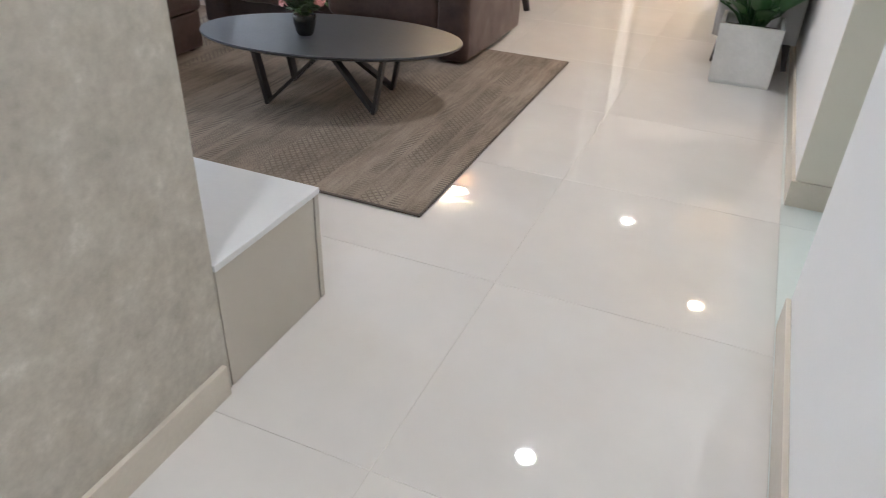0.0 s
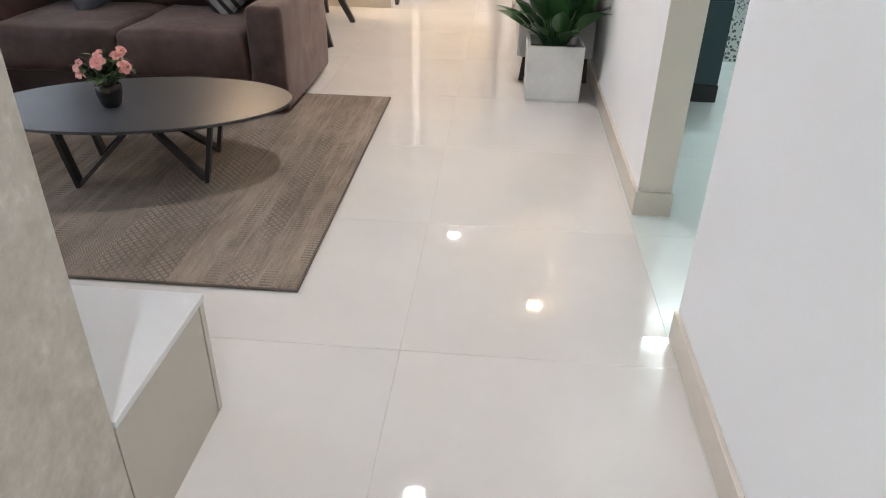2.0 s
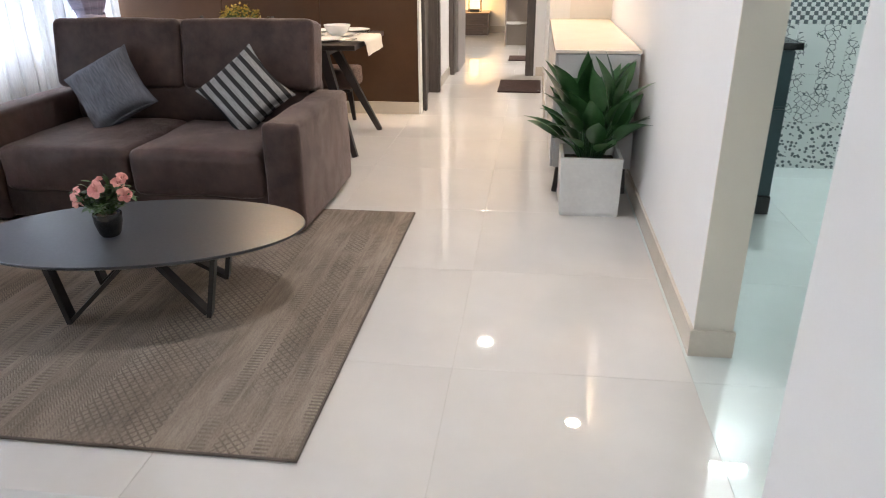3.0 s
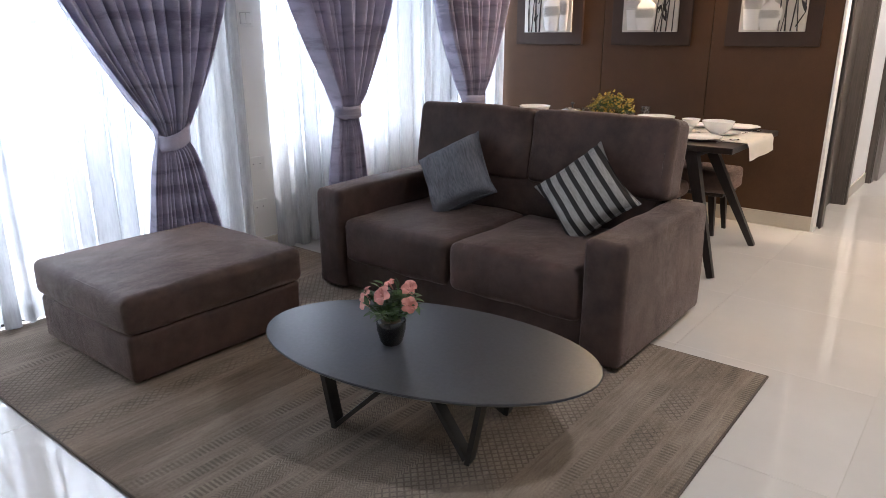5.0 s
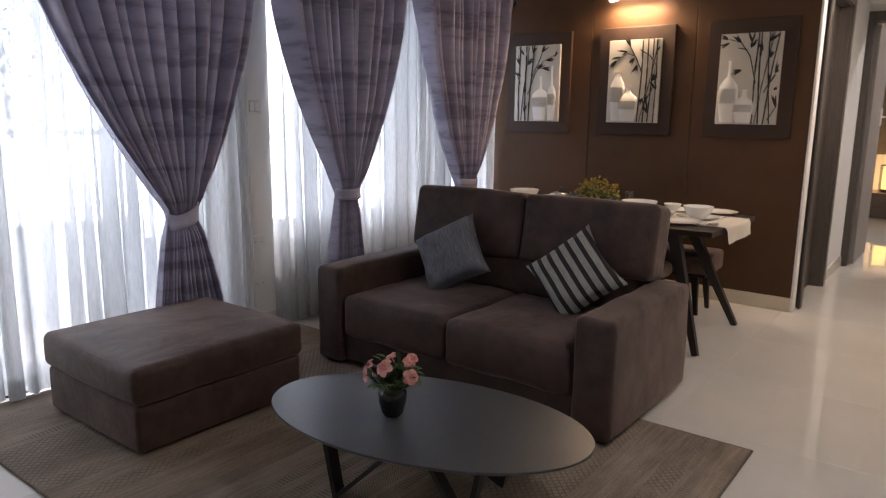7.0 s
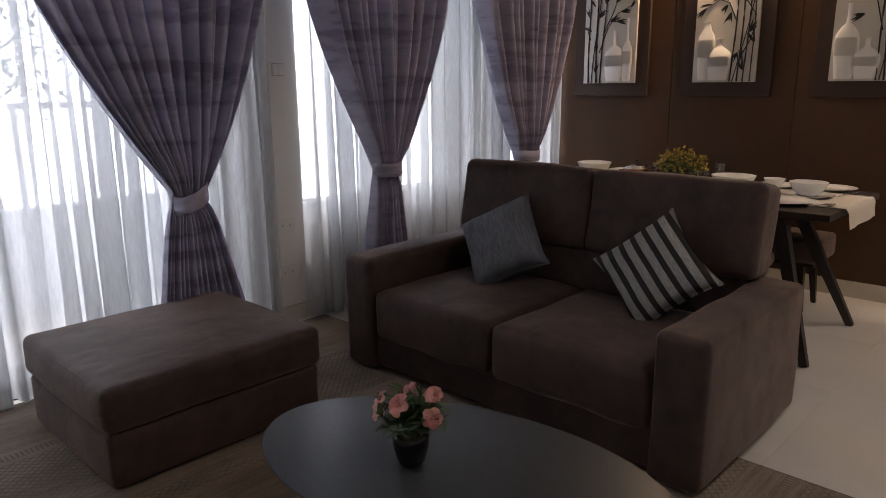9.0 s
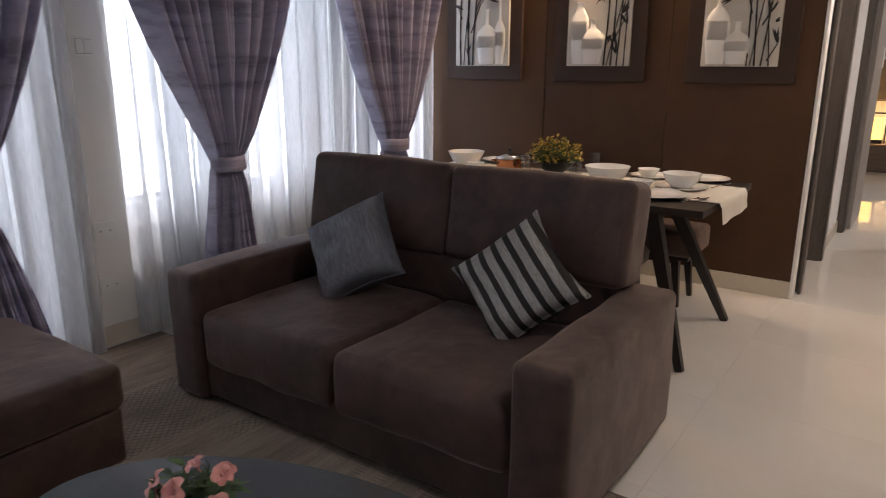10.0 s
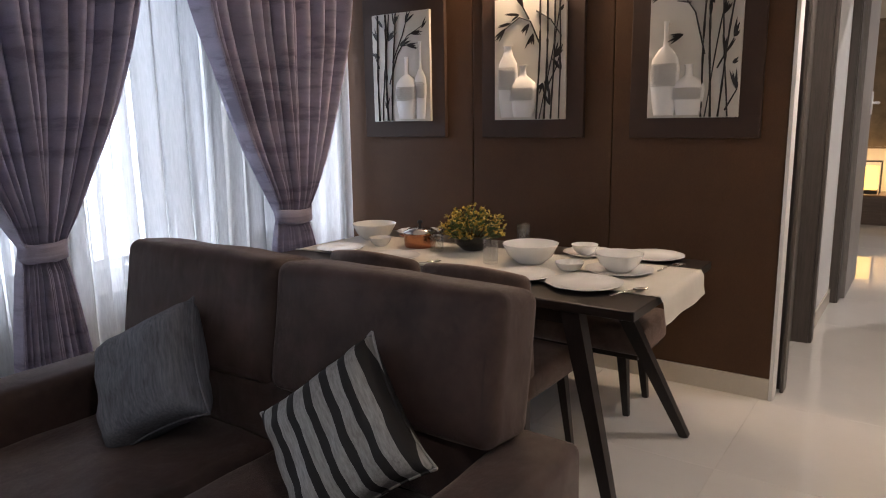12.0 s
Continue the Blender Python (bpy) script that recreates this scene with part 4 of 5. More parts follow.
def tied_drape(top, tie, bottom, z_tie, seed, folds=13, slope=0.028):
    """A pleated drape drawn in by a tieback: spans in y at the top, the tie and the hem."""
    d = thing("drape", pose(DRX, 0, 0), "mauve-grey banded drape gathered in a tieback", "curtain", "tied drapes")
    zt = CEIL - 0.03
    bm = bmesh.new()
    nu, nv = folds * 18, 44
    rows = []
    for j in range(nv + 1):
        t = j / nv
        z = zt + (0.015 - zt) * t
        if z > z_tie:
            s = (zt - z) / (zt - z_tie)
            e = s ** 1.75
            lo, hi = top[0] + (tie[0] - top[0]) * e, top[1] + (tie[1] - top[1]) * s ** 2.0
            amp = 0.112 * (1 - 0.36 * s)
        else:
            s = (z_tie - z) / z_tie
            e = min(1, s * 1.0) ** 0.65
            lo, hi = tie[0] + (bottom[0] - tie[0]) * e, tie[1] + (bottom[1] - tie[1]) * e
            amp = 0.034 + 0.040 * s
        near = math.exp(-((z - z_tie) / 0.07) ** 2)
        row = []
        for i in range(nu + 1):
            u = i / nu
            wu = u + 0.055 * noise.noise(Vector((u * 4.5, t * 0.5, seed)))
            ph = 2 * math.pi * folds * wu
            # broad rounded pleat faces that turn over into narrow dark creases
            crest = abs(math.sin(ph / 2))
            f = 1.6 * crest - 0.8 + 0.35 * math.sin(ph * 0.31 + seed + 0.6 * t)
            swell = 0.035 * math.sin(math.pi * u) * (1 - near * 0.4)
            depth = amp * (1 - 0.35 * near) * (0.95 + 0.6 * noise.noise(Vector((u * 7, seed, t))))
            x = depth * f + swell + 0.008 * noise.noise(Vector((u * 3, z * 3, seed)))
            turn = min(1.0, 10 * u, 10 * (1 - u)) * (hi - lo) / folds * -0.10 * math.sin(ph) * (1 - 0.5 * near)
            sag = 0.05 * math.sin(math.pi * u) * near
            row.append(bm.verts.new((x, lo + (hi - lo) * u + turn, z - sag)))
        rows.append(row)
    for a, b in zip(rows, rows[1:]):
        for i in range(nu):
            bm.faces.new((a[i], a[i + 1], b[i + 1], b[i]))
    part("cloth", bm, M_DRAPE, d, smooth="all")
    # band wrapped round the gather
    bm = bmesh.new()
    n = 40
    c, hw = (tie[0] + tie[1]) / 2, (tie[1] - tie[0]) / 2 + 0.012
    rings = []
    for z, g in ((-0.040, -0.004), (-0.038, 0.003), (-0.015, 0.003), (0.012, 0.001), (0.036, 0.004), (0.039, -0.004)):
        ring = []
        for k in range(n):
            a = 2 * math.pi * k / n
            y = c + (hw + g) * math.cos(a)
            x = 0.030 + (0.078 + g + 0.007 * noise.noise(Vector((a * 3.5, z * 12, seed)))) * math.sin(a)
            lift = slope * math.cos(a) - 0.012 * math.sin(a) + 0.010 * noise.noise(Vector((a * 1.4, z * 14, seed)))
            ring.append(bm.verts.new((x, y, z_tie - 0.005 + z + lift)))
        rings.append(ring)
    for a, b in zip(rings, rings[1:]):
        for k in range(n):
            bm.faces.new((a[k], a[(k + 1) % n], b[(k + 1) % n], b[k]))
    part("tieback", bm, M_DRAPE, d, "wrapped cloth tieback", smooth="all")
    part("tie_hook", bm_tube([(-0.03, tie[1] + 0.02, z_tie + 0.045), (-0.12, tie[1] + 0.03, z_tie + 0.05)], 0.006), M_STEEL, d)
    for k in range(folds):
        y = top[0] + (top[1] - top[0]) * (k + 0.5) / folds
        part("eyelet", bm_lathe([(0.017, -0.003), (0.023, 0.0), (0.017, 0.003)], 12, (0, 0, 0)), M_STEEL, d, at=pose(0.005, y, zt - 0.04, 0, 78, 0))
    return d


tied_drape((4.62, 5.91), (5.285, 5.425), (5.13, 5.67), 0.865, 2.0, 14, 0.034)
tied_drape((6.03, 7.22), (6.525, 6.685), (6.41, 6.82), 0.893, 7.0, 15, 0.002)
tied_drape((7.36, 8.57), (7.885, 8.095), (7.76, 8.27), 0.872, 13.0, 15, 0.006)
rod = thing("curtain_rod", pose(DRX, 0, CEIL - 0.07), "dark metal curtain rod below the ceiling", "curtain rod")
part("rod", bm_tube([(0.0, 3.5, 0), (0.0, 8.70, 0)], 0.012, 12), M_DARKMETAL, rod, smooth=True)
part("finial", bm_lathe([(0, -0.03), (0.018, -0.02), (0.024, 0), (0.018, 0.02), (0, 0.03)], 14), M_DARKMETAL, rod, smooth="all", at=pose(0, 8.715, 0, 90))
for y in (4.5, 6.0, 7.32, 8.68):
    part("bracket", bm_bar((0, y, 0.0), (0, y, 0.075), 0.018, 0.018), M_DARKMETAL, rod)

# ---- dining ----
TZ = 0.745


def dining_table():
    t = thing("dining_table", pose(-0.12, 7.88, 0), "dark wenge dining table with splayed tapered legs", "dining table")
    part("tabletop", bm_box(-0.93, 0.908, -0.45, 0.52, TZ - 0.035, TZ, bevel=0.004), M_DARKWOOD, t)
    ap = bmesh.new()
    bm_box(-0.66, 0.66, -0.40, -0.37, TZ - 0.095, TZ - 0.036, ap)
    bm_box(-0.66, 0.66, 0.37, 0.40, TZ - 0.095, TZ - 0.036, ap)
    bm_box(-0.66, -0.63, -0.37, 0.37, TZ - 0.095, TZ - 0.036, ap)
    bm_box(0.63, 0.66, -0.37, 0.37, TZ - 0.095, TZ - 0.036, ap)
    part("apron", ap, M_DARKWOOD, t)
    for sx in (-1, 1):
        for sy, yb in ((-1, -0.53), (1, 0.295)):
            xt, yt = (0.665, -0.40) if sy < 0 else (0.55, 0.20)
            part("leg", bm_bar((sx * xt, yt, TZ - 0.036), (sx * 0.893, yb, 0.0), 0.070, 0.060, (0, 1, 0), 0.036, 0.036), M_DARKLEG, t)
    return t


dining_table()
run = thing("table_runner", pose(-0.12, 7.93, 0), "cream linen runner hanging over the table end", "table runner")
bm = bmesh.new()
prof = [(-0.95, TZ - 0.11), (-0.936, TZ - 0.03), (-0.932, TZ + 0.001)] + [(-0.9 + 1.8 * k / 24, TZ + 0.003) for k in range(25)] + [(0.922, TZ + 0.002), (0.934, TZ - 0.02), (0.938, TZ - 0.06), (0.944, TZ - 0.098)]
rows = []
for px, pz in prof:
    row = []
    for i in range(21):
        v = -0.275 + 0.53 * i / 20
        w = 0.004 * math.sin(v * 21) * (1 if pz < TZ - 0.02 else 0)
        row.append(bm.verts.new((px + w * (1 if px > 0 else -1), v, pz + 0.0012 * noise.noise(Vector((px * 8, v * 8, 0))))))
    rows.append(row)
for a, b in zip(rows, rows[1:]):
    for i in range(20):
        bm.faces.new((a[i], a[i + 1], b[i + 1], b[i]))
part("cloth", bm, M_RUNNER, run, smooth="all")
for v in (-0.271, 0.251):
    part("hem", bm_tube([(px, v, pz + 0.0016) for px, pz in prof[2:-3]], 0.0018, 5), M_RUNNER, run, smooth="all")


def dining_chair(m):
    """A padded chair with a curved low back, facing +y."""
    c = thing("dining_chair", m, "taupe upholstered dining chair with curved back, pushed to the table", "chair", "dining chairs")
    part("seat", bm_soft(0.46, 0.45, 0.10, 0.04, (0, 0, 0.015), 10, 0.003, 3, (0, 0.0, 0.43)), M_CHAIR, c, smooth="all")
    bm = bm_soft(0.45, 0.055, 0.41, 0.025, (0, 0.008, 0), 12, 0.002, 6)
    for v in bm.verts:
        v.co.y += 0.9 * v.co.x ** 2 - 0.10 * (v.co.z + 0.2)
        v.co.z += -0.55 * v.co.x ** 2 if v.co.z > 0 else 0
    bmesh.ops.translate(bm, vec=(0, -0.225, 0.671), verts=bm.verts)
    part("backrest", bm, M_CHAIR, c, smooth="all")
    for sx in (-1, 1):
        for sy in (-1, 1):
            part("leg", bm_bar((sx * 0.17, sy * 0.16, 0.395), (sx * 0.205, sy * 0.20, 0), 0.038, 0.038, (0, 1, 0), 0.022, 0.022), M_DARKLEG, c)
    return c


ch = dining_chair(pose(0.235, 7.53, 0))
copy_thing(ch, pose(-0.255, 7.55, 0))


def bench():
    b = thing("dining_bench", pose(-0.05, 8.38, 0), "brown upholstered bench with tapered wooden legs by the wall", "bench")
    part("seat", bm_soft(1.22, 0.36, 0.15, 0.03, (0.004, 0.004, 0.012), 12, 0.003, 8, (0, 0, 0.385)), M_CHAIR, b, smooth="all")
    part("seat_frame", bm_box(-0.58, 0.58, -0.155, 0.155, 0.285, 0.309, bevel=0.004), M_DARKWOOD, b)
    for x in (-0.5, 0.5):
        for y in (-0.12, 0.12):
            part("leg", bm_bar((x, y, 0.286), (x * 1.06, y * 1.1, 0), 0.045, 0.045, (0, 1, 0), 0.026, 0.026), M_DARKLEG, b)


bench()

# ---- pictures on the panelled wall ----


def picture(cx, w_out, w_in, design, seed):
    """A dark framed relief of bamboo and vases, hanging on the wall."""
    z0, z1, o0, o1 = 1.370, 2.022, 1.272, 2.125
    p = thing("picture", pose(cx, DW - 0.006, 0), "brown framed relief of black bamboo and white vases", "picture", "bamboo pictures")
    part("frame_board", bm_box(-w_out / 2, w_out / 2, -0.030, 0.0, o0, o1, bevel=0.004), M_FRAME, p)
    part("canvas", bm_box(-w_in / 2, w_in / 2, -0.050, -0.030, z0, z1, bevel=0.002), M_CANVAS, p)
    rnd = random.Random(seed)
    h = z1 - z0

    def at(u, v, d=0.052):
        return Vector(((u - 0.5) * w_in, -d, z0 + v * h))

    stems, leaves, branches = design["stems"], design["leaves"], design["branches"]
    for (a, b, r) in stems:
        bm = bmesh.new()
        pts, rad = [], []
        for k in range(15):
            t = k / 14
            u = a + (b - a) * t + 0.01 * math.sin(t * 5 + seed)
            pts.append(at(min(0.985, max(0.015, u)), 0.006 + t * 0.988))
            rad.append(r * (1.7 if k % 3 == 0 else 1.25))
        bm_tube(pts, rad, 6, bm, (1.0, 0.5))
        part("bamboo_stem", bm, M_INK, p, smooth=True)
    for line in branches:
        bb = bm_tube([at(u, v) for u, v in line], [0.0045 - 0.003 * k / len(line) for k in range(len(line))], 5)
        part("branch", bb, M_INK, p)
    lb = bmesh.new()
    for (u, v, ang) in leaves:
        for k in range(rnd.choice((4, 5))):
            a = radians(ang + rnd.uniform(-28, 28))
            ln = rnd.uniform(0.050, 0.095)
            ln = min(ln, 0.9 * abs((0.985 - u) * w_in / max(0.15, math.cos(a))) if math.cos(a) > 0.15 else ln)
            bm_leaf(lb, at(u, v, 0.054), (math.cos(a), -0.05, math.sin(a)), (0, -1, 0), ln, 0.0125, 0.05, 4, 0.2)
    part("leaves", lb, M_INK, p)
    for (u, base, r, body, neck, nr) in design["vases"]:
        bm = bmesh.new()
        prof = [(0.68 * r, 0), (0.82 * r, body * 0.18), (0.98 * r, body * 0.5), (r, body * 0.68), (0.88 * r, body * 0.82), (0.5 * r, body * 0.94), (nr * 1.2, body), (nr, body + neck * 0.4), (nr, body + neck * 0.9), (nr * 1.5, body + neck)]
        n = 14
        rings = []
        for rr, zz in prof:
            rings.append([bm.verts.new(at(u, base) + Vector((rr * math.cos(math.pi * k / n), -0.30 * rr * math.sin(math.pi * k / n), zz))) for k in range(n + 1)])
        for a, b in zip(rings, rings[1:]):
            for k in range(n):
                bm.faces.new((a[k], a[k + 1], b[k + 1], b[k]))
        v = part("vase_relief", bm, M_RELIEF, p, "white vase in relief", smooth="all")
        sc = bmesh.new()
        rows_, cols = max(4, int(body * 0.34 / 0.0135)), max(7, int(2 * r / 0.0140))
        for i in range(rows_):
            for j in range(cols):
                s = -0.86 + 1.72 * (j + 0.5 * (i % 2)) / cols
                if abs(s) > 0.9:
                    continue
                zz = body * 0.44 + 0.0135 * i
                c = at(u, base) + Vector((s * r, -0.30 * r * math.sqrt(1 - s * s) - 0.001, zz))
                ring = []
                for k in range(7):
                    a = 5.0 * k / 6 + (i + j) * 1.7
                    ring.append(c + Vector((0.0058 * math.cos(a), -0.0008, 0.0058 * math.sin(a))))
                bm_tube(ring, 0.0013, 4, sc)
        part("scrollwork", sc, M_SCROLL, v, "grey scroll ornament")
    return p


LEFT = dict(stems=[(0.10, 0.10, 0.006), (0.26, 0.24, 0.007), (0.33, 0.42, 0.006), (0.16, 0.30, 0.004)],
            branches=[[(0.30, 0.35), (0.45, 0.62), (0.62, 0.78), (0.88, 0.86)], [(0.36, 0.55), (0.55, 0.80), (0.62, 0.93)], [(0.12, 0.5), (0.05, 0.62)]],
            leaves=[(0.88, 0.84, 40), (0.70, 0.80, 10), (0.60, 0.90, 60), (0.50, 0.70, 20), (0.62, 0.70, -10), (0.20, 0.88, 110), (0.14, 0.6, 150), (0.24, 0.12, 80), (0.40, 0.9, 70), (0.30, 0.75, 60), (0.12, 0.75, 120)],
            vases=[(0.84, 0.02, 0.045, 0.30, 0.16, 0.009), (0.60, 0.02, 0.086, 0.27, 0.105, 0.012)])
MID = dict(stems=[(0.62, 0.66, 0.007), (0.73, 0.76, 0.007), (0.82, 0.86, 0.006), (0.93, 0.92, 0.005), (0.66, 0.95, 0.004)],
           branches=[[(0.66, 0.60), (0.52, 0.80), (0.36, 0.84), (0.14, 0.75)], [(0.5, 0.82), (0.40, 0.93)], [(0.75, 0.25), (0.88, 0.42), (0.96, 0.6)], [(0.60, 0.88), (0.80, 0.80), (0.95, 0.66)]],
           leaves=[(0.16, 0.76, 215), (0.24, 0.80, 200), (0.36, 0.86, 190), (0.42, 0.92, 120), (0.50, 0.78, 240), (0.56, 0.70, 250), (0.78, 0.22, 120), (0.86, 0.5, 60), (0.92, 0.86, 60), (0.70, 0.3, 250), (0.8, 0.12, 110), (0.95, 0.4, 120)],
           vases=[(0.20, 0.02, 0.064, 0.36, 0.03, 0.022), (0.42, 0.02, 0.086, 0.225, 0.055, 0.019)])
RIGHT = dict(stems=[(0.60, 0.62, 0.007), (0.70, 0.66, 0.007), (0.78, 0.94, 0.006), (0.88, 0.78, 0.005), (0.64, 0.86, 0.004)],
             branches=[[(0.62, 0.45), (0.50, 0.75), (0.34, 0.90), (0.14, 0.94)], [(0.45, 0.82), (0.30, 0.84)], [(0.76, 0.35), (0.92, 0.55)], [(0.86, 0.05), (0.98, 0.2)]],
             leaves=[(0.15, 0.90, 215), (0.12, 0.94, 150), (0.34, 0.90, 120), (0.50, 0.84, 60), (0.38, 0.60, 190), (0.52, 0.90, 100), (0.80, 0.72, 60), (0.92, 0.56, 60), (0.92, 0.38, 30), (0.80, 0.90, 60), (0.97, 0.2, 100), (0.84, 0.45, 80), (0.7, 0.8, 120)],
             vases=[(0.19, 0.02, 0.072, 0.33, 0.115, 0.011), (0.46, 0.02, 0.078, 0.185, 0.055, 0.017)])
picture(-1.205, 0.63, 0.445, LEFT, 3)
picture(-0.313, 0.63, 0.435, MID, 5)
picture(0.568, 0.625, 0.43, RIGHT, 8)

pl = thing("picture_lamp", pose(-0.32, DW - 0.006, 2.33), "curved warm picture lamp lit above the pictures", "lamp")
pts = [(-0.215 + 0.43 * k / 12, -0.075, 0.055 * math.sin(math.pi * k / 12)) for k in range(13)]
part("diffuser", bm_tube(pts, [0.012 + 0.014 * math.sin(math.pi * k / 12) for k in range(13)], 10), M_LEDWARM, pl, "lit warm diffuser", smooth="all")
part("arm", bm_bar((0, -0.075, 0.06), (0, 0, 0.06), 0.03, 0.02, (0, 0, 1)), M_STEEL, pl)
part("wall_plate", bm_box(-0.05, 0.05, -0.010, 0.0, 0.03, 0.09, bevel=0.003), M_STEEL, pl)

# ---- entry console ----
con = thing("tv_console", pose(0, 0, 0), "low warm grey console with white top against the wallpapered wall", "console")
part("body", bm_box(-0.60, 1.322, 3.240, 3.640, 0.0, 0.335, bevel=0.002), M_CONSOLE, con)
part("door", bm_box(0.36, 1.324, 3.644, 3.664, 0.004, 0.335, bevel=0.002), M_CONSOLE, con)
part("door", bm_box(-0.60, 0.356, 3.644, 3.664, 0.004, 0.335, bevel=0.002), M_CONSOLE, con)
part("top", bm_box(-0.60, 1.326, 3.238, 3.668, 0.337, 0.355, bevel=0.002), M_CONSOLETOP, con, "glossy white top")

# ---- plant and sideboard ----
pot = thing("planter", pose(2.305, 6.47, 0), "square white-washed planter with a broad-leaved green plant", "potted plant")
bm = bmesh.new()
prof = [(0.150, 0.0), (0.156, 0.02), (0.160, 0.315), (0.160, 0.32), (0.142, 0.32), (0.140, 0.26)]
rings = [[bm.verts.new((sx * r, sy * r, z)) for sx, sy in ((-1, -1), (1, -1), (1, 1), (-1, 1))] for r, z in prof]
bm.faces.new(rings[0][::-1])
for a, b in zip(rings, rings[1:]):
    for k in range(4):
        bm.faces.new((a[k], a[(k + 1) % 4], b[(k + 1) % 4], b[k]))
part("pot", bm, M_PLANTER, pot)
part("soil", bm_soft(0.276, 0.276, 0.03, 0.01, (0, 0, 0.01), 8, 0.006, 2, (0, 0, 0.252)), M_SOIL, pot, smooth="all")
rnd = random.Random(21)
COUNT = 46
for k in range(COUNT):
    q = k / COUNT
    a = k * 2.39996 + rnd.uniform(-0.3, 0.3)
    tilt = 0.10 + 0.80 * q + rnd.uniform(-0.12, 0.12)
    ln = rnd.uniform(0.20, 0.29) * (1.10 - 0.20 * q)
    d = Vector((math.cos(a) * math.sin(tilt), math.sin(a) * math.sin(tilt), math.cos(tilt)))
    b = Vector((0.040 * math.cos(a), 0.040 * math.sin(a), 0.26))
    stem = 0.11 + 0.24 * (1 - q) * rnd.uniform(0.55, 1.0) + rnd.uniform(0, 0.05)
    tip = b + d * stem
    if tip.x > 0.15:
        continue
    lf = bmesh.new()
    bm_tube([b, b + d * stem * 0.5 + Vector((0, 0, 0.025)), tip], [0.007, 0.006, 0.004], 6, lf)
    way = d + Vector((rnd.uniform(-0.3, 0.1), rnd.uniform(-0.25, 0.25), 0.15))
    bm_leaf(lf, tip, way, (-d.x * 0.3 + rnd.uniform(-0.3, 0.3), -d.y * 0.3 + rnd.uniform(-0.3, 0.3), 1.0) if tilt > 0.25 else (math.cos(a), math.sin(a), 0.2), ln, rnd.uniform(0.090, 0.125), rnd.uniform(0.10, 0.50), 8, rnd.uniform(0.15, 0.4))
    part("leaf", lf, M_LEAF, pot, smooth="all")

cab = thing("sideboard", pose(0, 0, 0), "grey lacquered sideboard with cream top on dark tapered legs", "sideboard")
part("body", bm_box(2.115, 2.556, 6.69, 8.64, 0.16, 0.80, bevel=0.003), M_GREYCAB, cab)
for k in range(4):
    part("door", bm_box(2.098, 2.114, 6.695 + 0.487 * k, 6.695 + 0.487 * k + 0.481, 0.163, 0.797, bevel=0.002), M_GREYCAB, cab)
part("top", bm_box(2.094, 2.560, 6.685, 8.645, 0.802, 0.822, bevel=0.003), M_CABTOP, cab, "cream glossy top")
for x in (2.16, 2.51):
    for y, s in ((6.76, -1), (8.57, 1)):
        part("leg", bm_bar((x, y, 0.16), (x + (-0.03 if x < 2.3 else 0.02), y + 0.03 * s, 0), 0.045, 0.045, (0, 1, 0), 0.026, 0.026), M_DARKLEG, cab)

# ---- corridor and bedroom ----
for x0, x1, y0, y1 in ((1.62, 2.06, 9.90, 10.62), (1.64, 2.15, 12.17, 12.62)):
    dm = thing("door_mat", pose((x0 + x1) / 2, (y0 + y1) / 2, 0), "dark brown mottled doormat on the tiles", "mat", "door mats")
    part("woven_field", bm_soft(x1 - x0, y1 - y0, 0.012, 0.004, n=14, rough=0.001, centre=(0, 0, 0.007)), M_MAT, dm, smooth="all")

M_NIGHT = wood("nightstand_laminate", (0.14, 0.105, 0.085), 40, 0.4, "x")
ns = thing("nightstand", pose(0.86, 15.50, 0), "brown laminate nightstand with two drawers", "nightstand")
part("body", bm_box(-0.30, 0.30, -0.24, 0.28, 0.0, 0.345, bevel=0.003), M_NIGHT, ns)
part("top", bm_box(-0.32, 0.32, -0.26, 0.29, 0.347, 0.372, bevel=0.003), wood("brown_laminate", (0.20, 0.13, 0.085), 40, 0.4, "x"), ns)
for z in (0.03, 0.19):
    part("drawer", bm_box(-0.22, 0.22, -0.256, -0.242, z, z + 0.15, bevel=0.002), M_NIGHT, ns)
bl = thing("bedside_lamp", pose(0.92, 15.45, 0.372), "lit amber paper lantern lamp in a metal frame", "lamp")
part("shade", bm_box(-0.075, 0.075, -0.075, 0.075, 0.05, 0.34, bevel=0.01), M_SHADE, bl, "glowing amber shade").visible_shadow = False
fr = bmesh.new()
for sx in (-1, 1):
    for sy in (-1, 1):
        bm_bar((sx * 0.105, sy * 0.09, 0), (sx * 0.105, sy * 0.09, 0.40), 0.010, 0.010, bm=fr)
    bm_bar((sx * 0.105, -0.09, 0.40), (sx * 0.105, 0.09, 0.40), 0.010, 0.010, (0, 0, 1), bm=fr)
for sy in (-1, 1):
    bm_bar((-0.105, sy * 0.09, 0.40), (0.105, sy * 0.09, 0.40), 0.010, 0.010, (0, 0, 1), bm=fr)
bm_box(-0.08, 0.08, -0.08, 0.08, 0.0, 0.05, fr)
part("lamp_frame", fr, M_DARKMETAL, bl)
rb = thing("roman_blind", pose(0.75, 15.79, 0), "tan woven roman blind covering the bedroom window", "blind")
M_BLIND = weave("tan_bamboo_weave", (0.22, 0.17, 0.115), 160, (0.25, 1, 3), 0.5)
part("cloth", bm_box(-0.46, 0.46, -0.020, -0.006, 0.94, 2.47, bevel=0.003), M_BLIND, rb)
part("bottom_bar", bm_box(-0.465, 0.465, -0.026, -0.004, 0.915, 0.938, bevel=0.004), M_BLIND, rb)
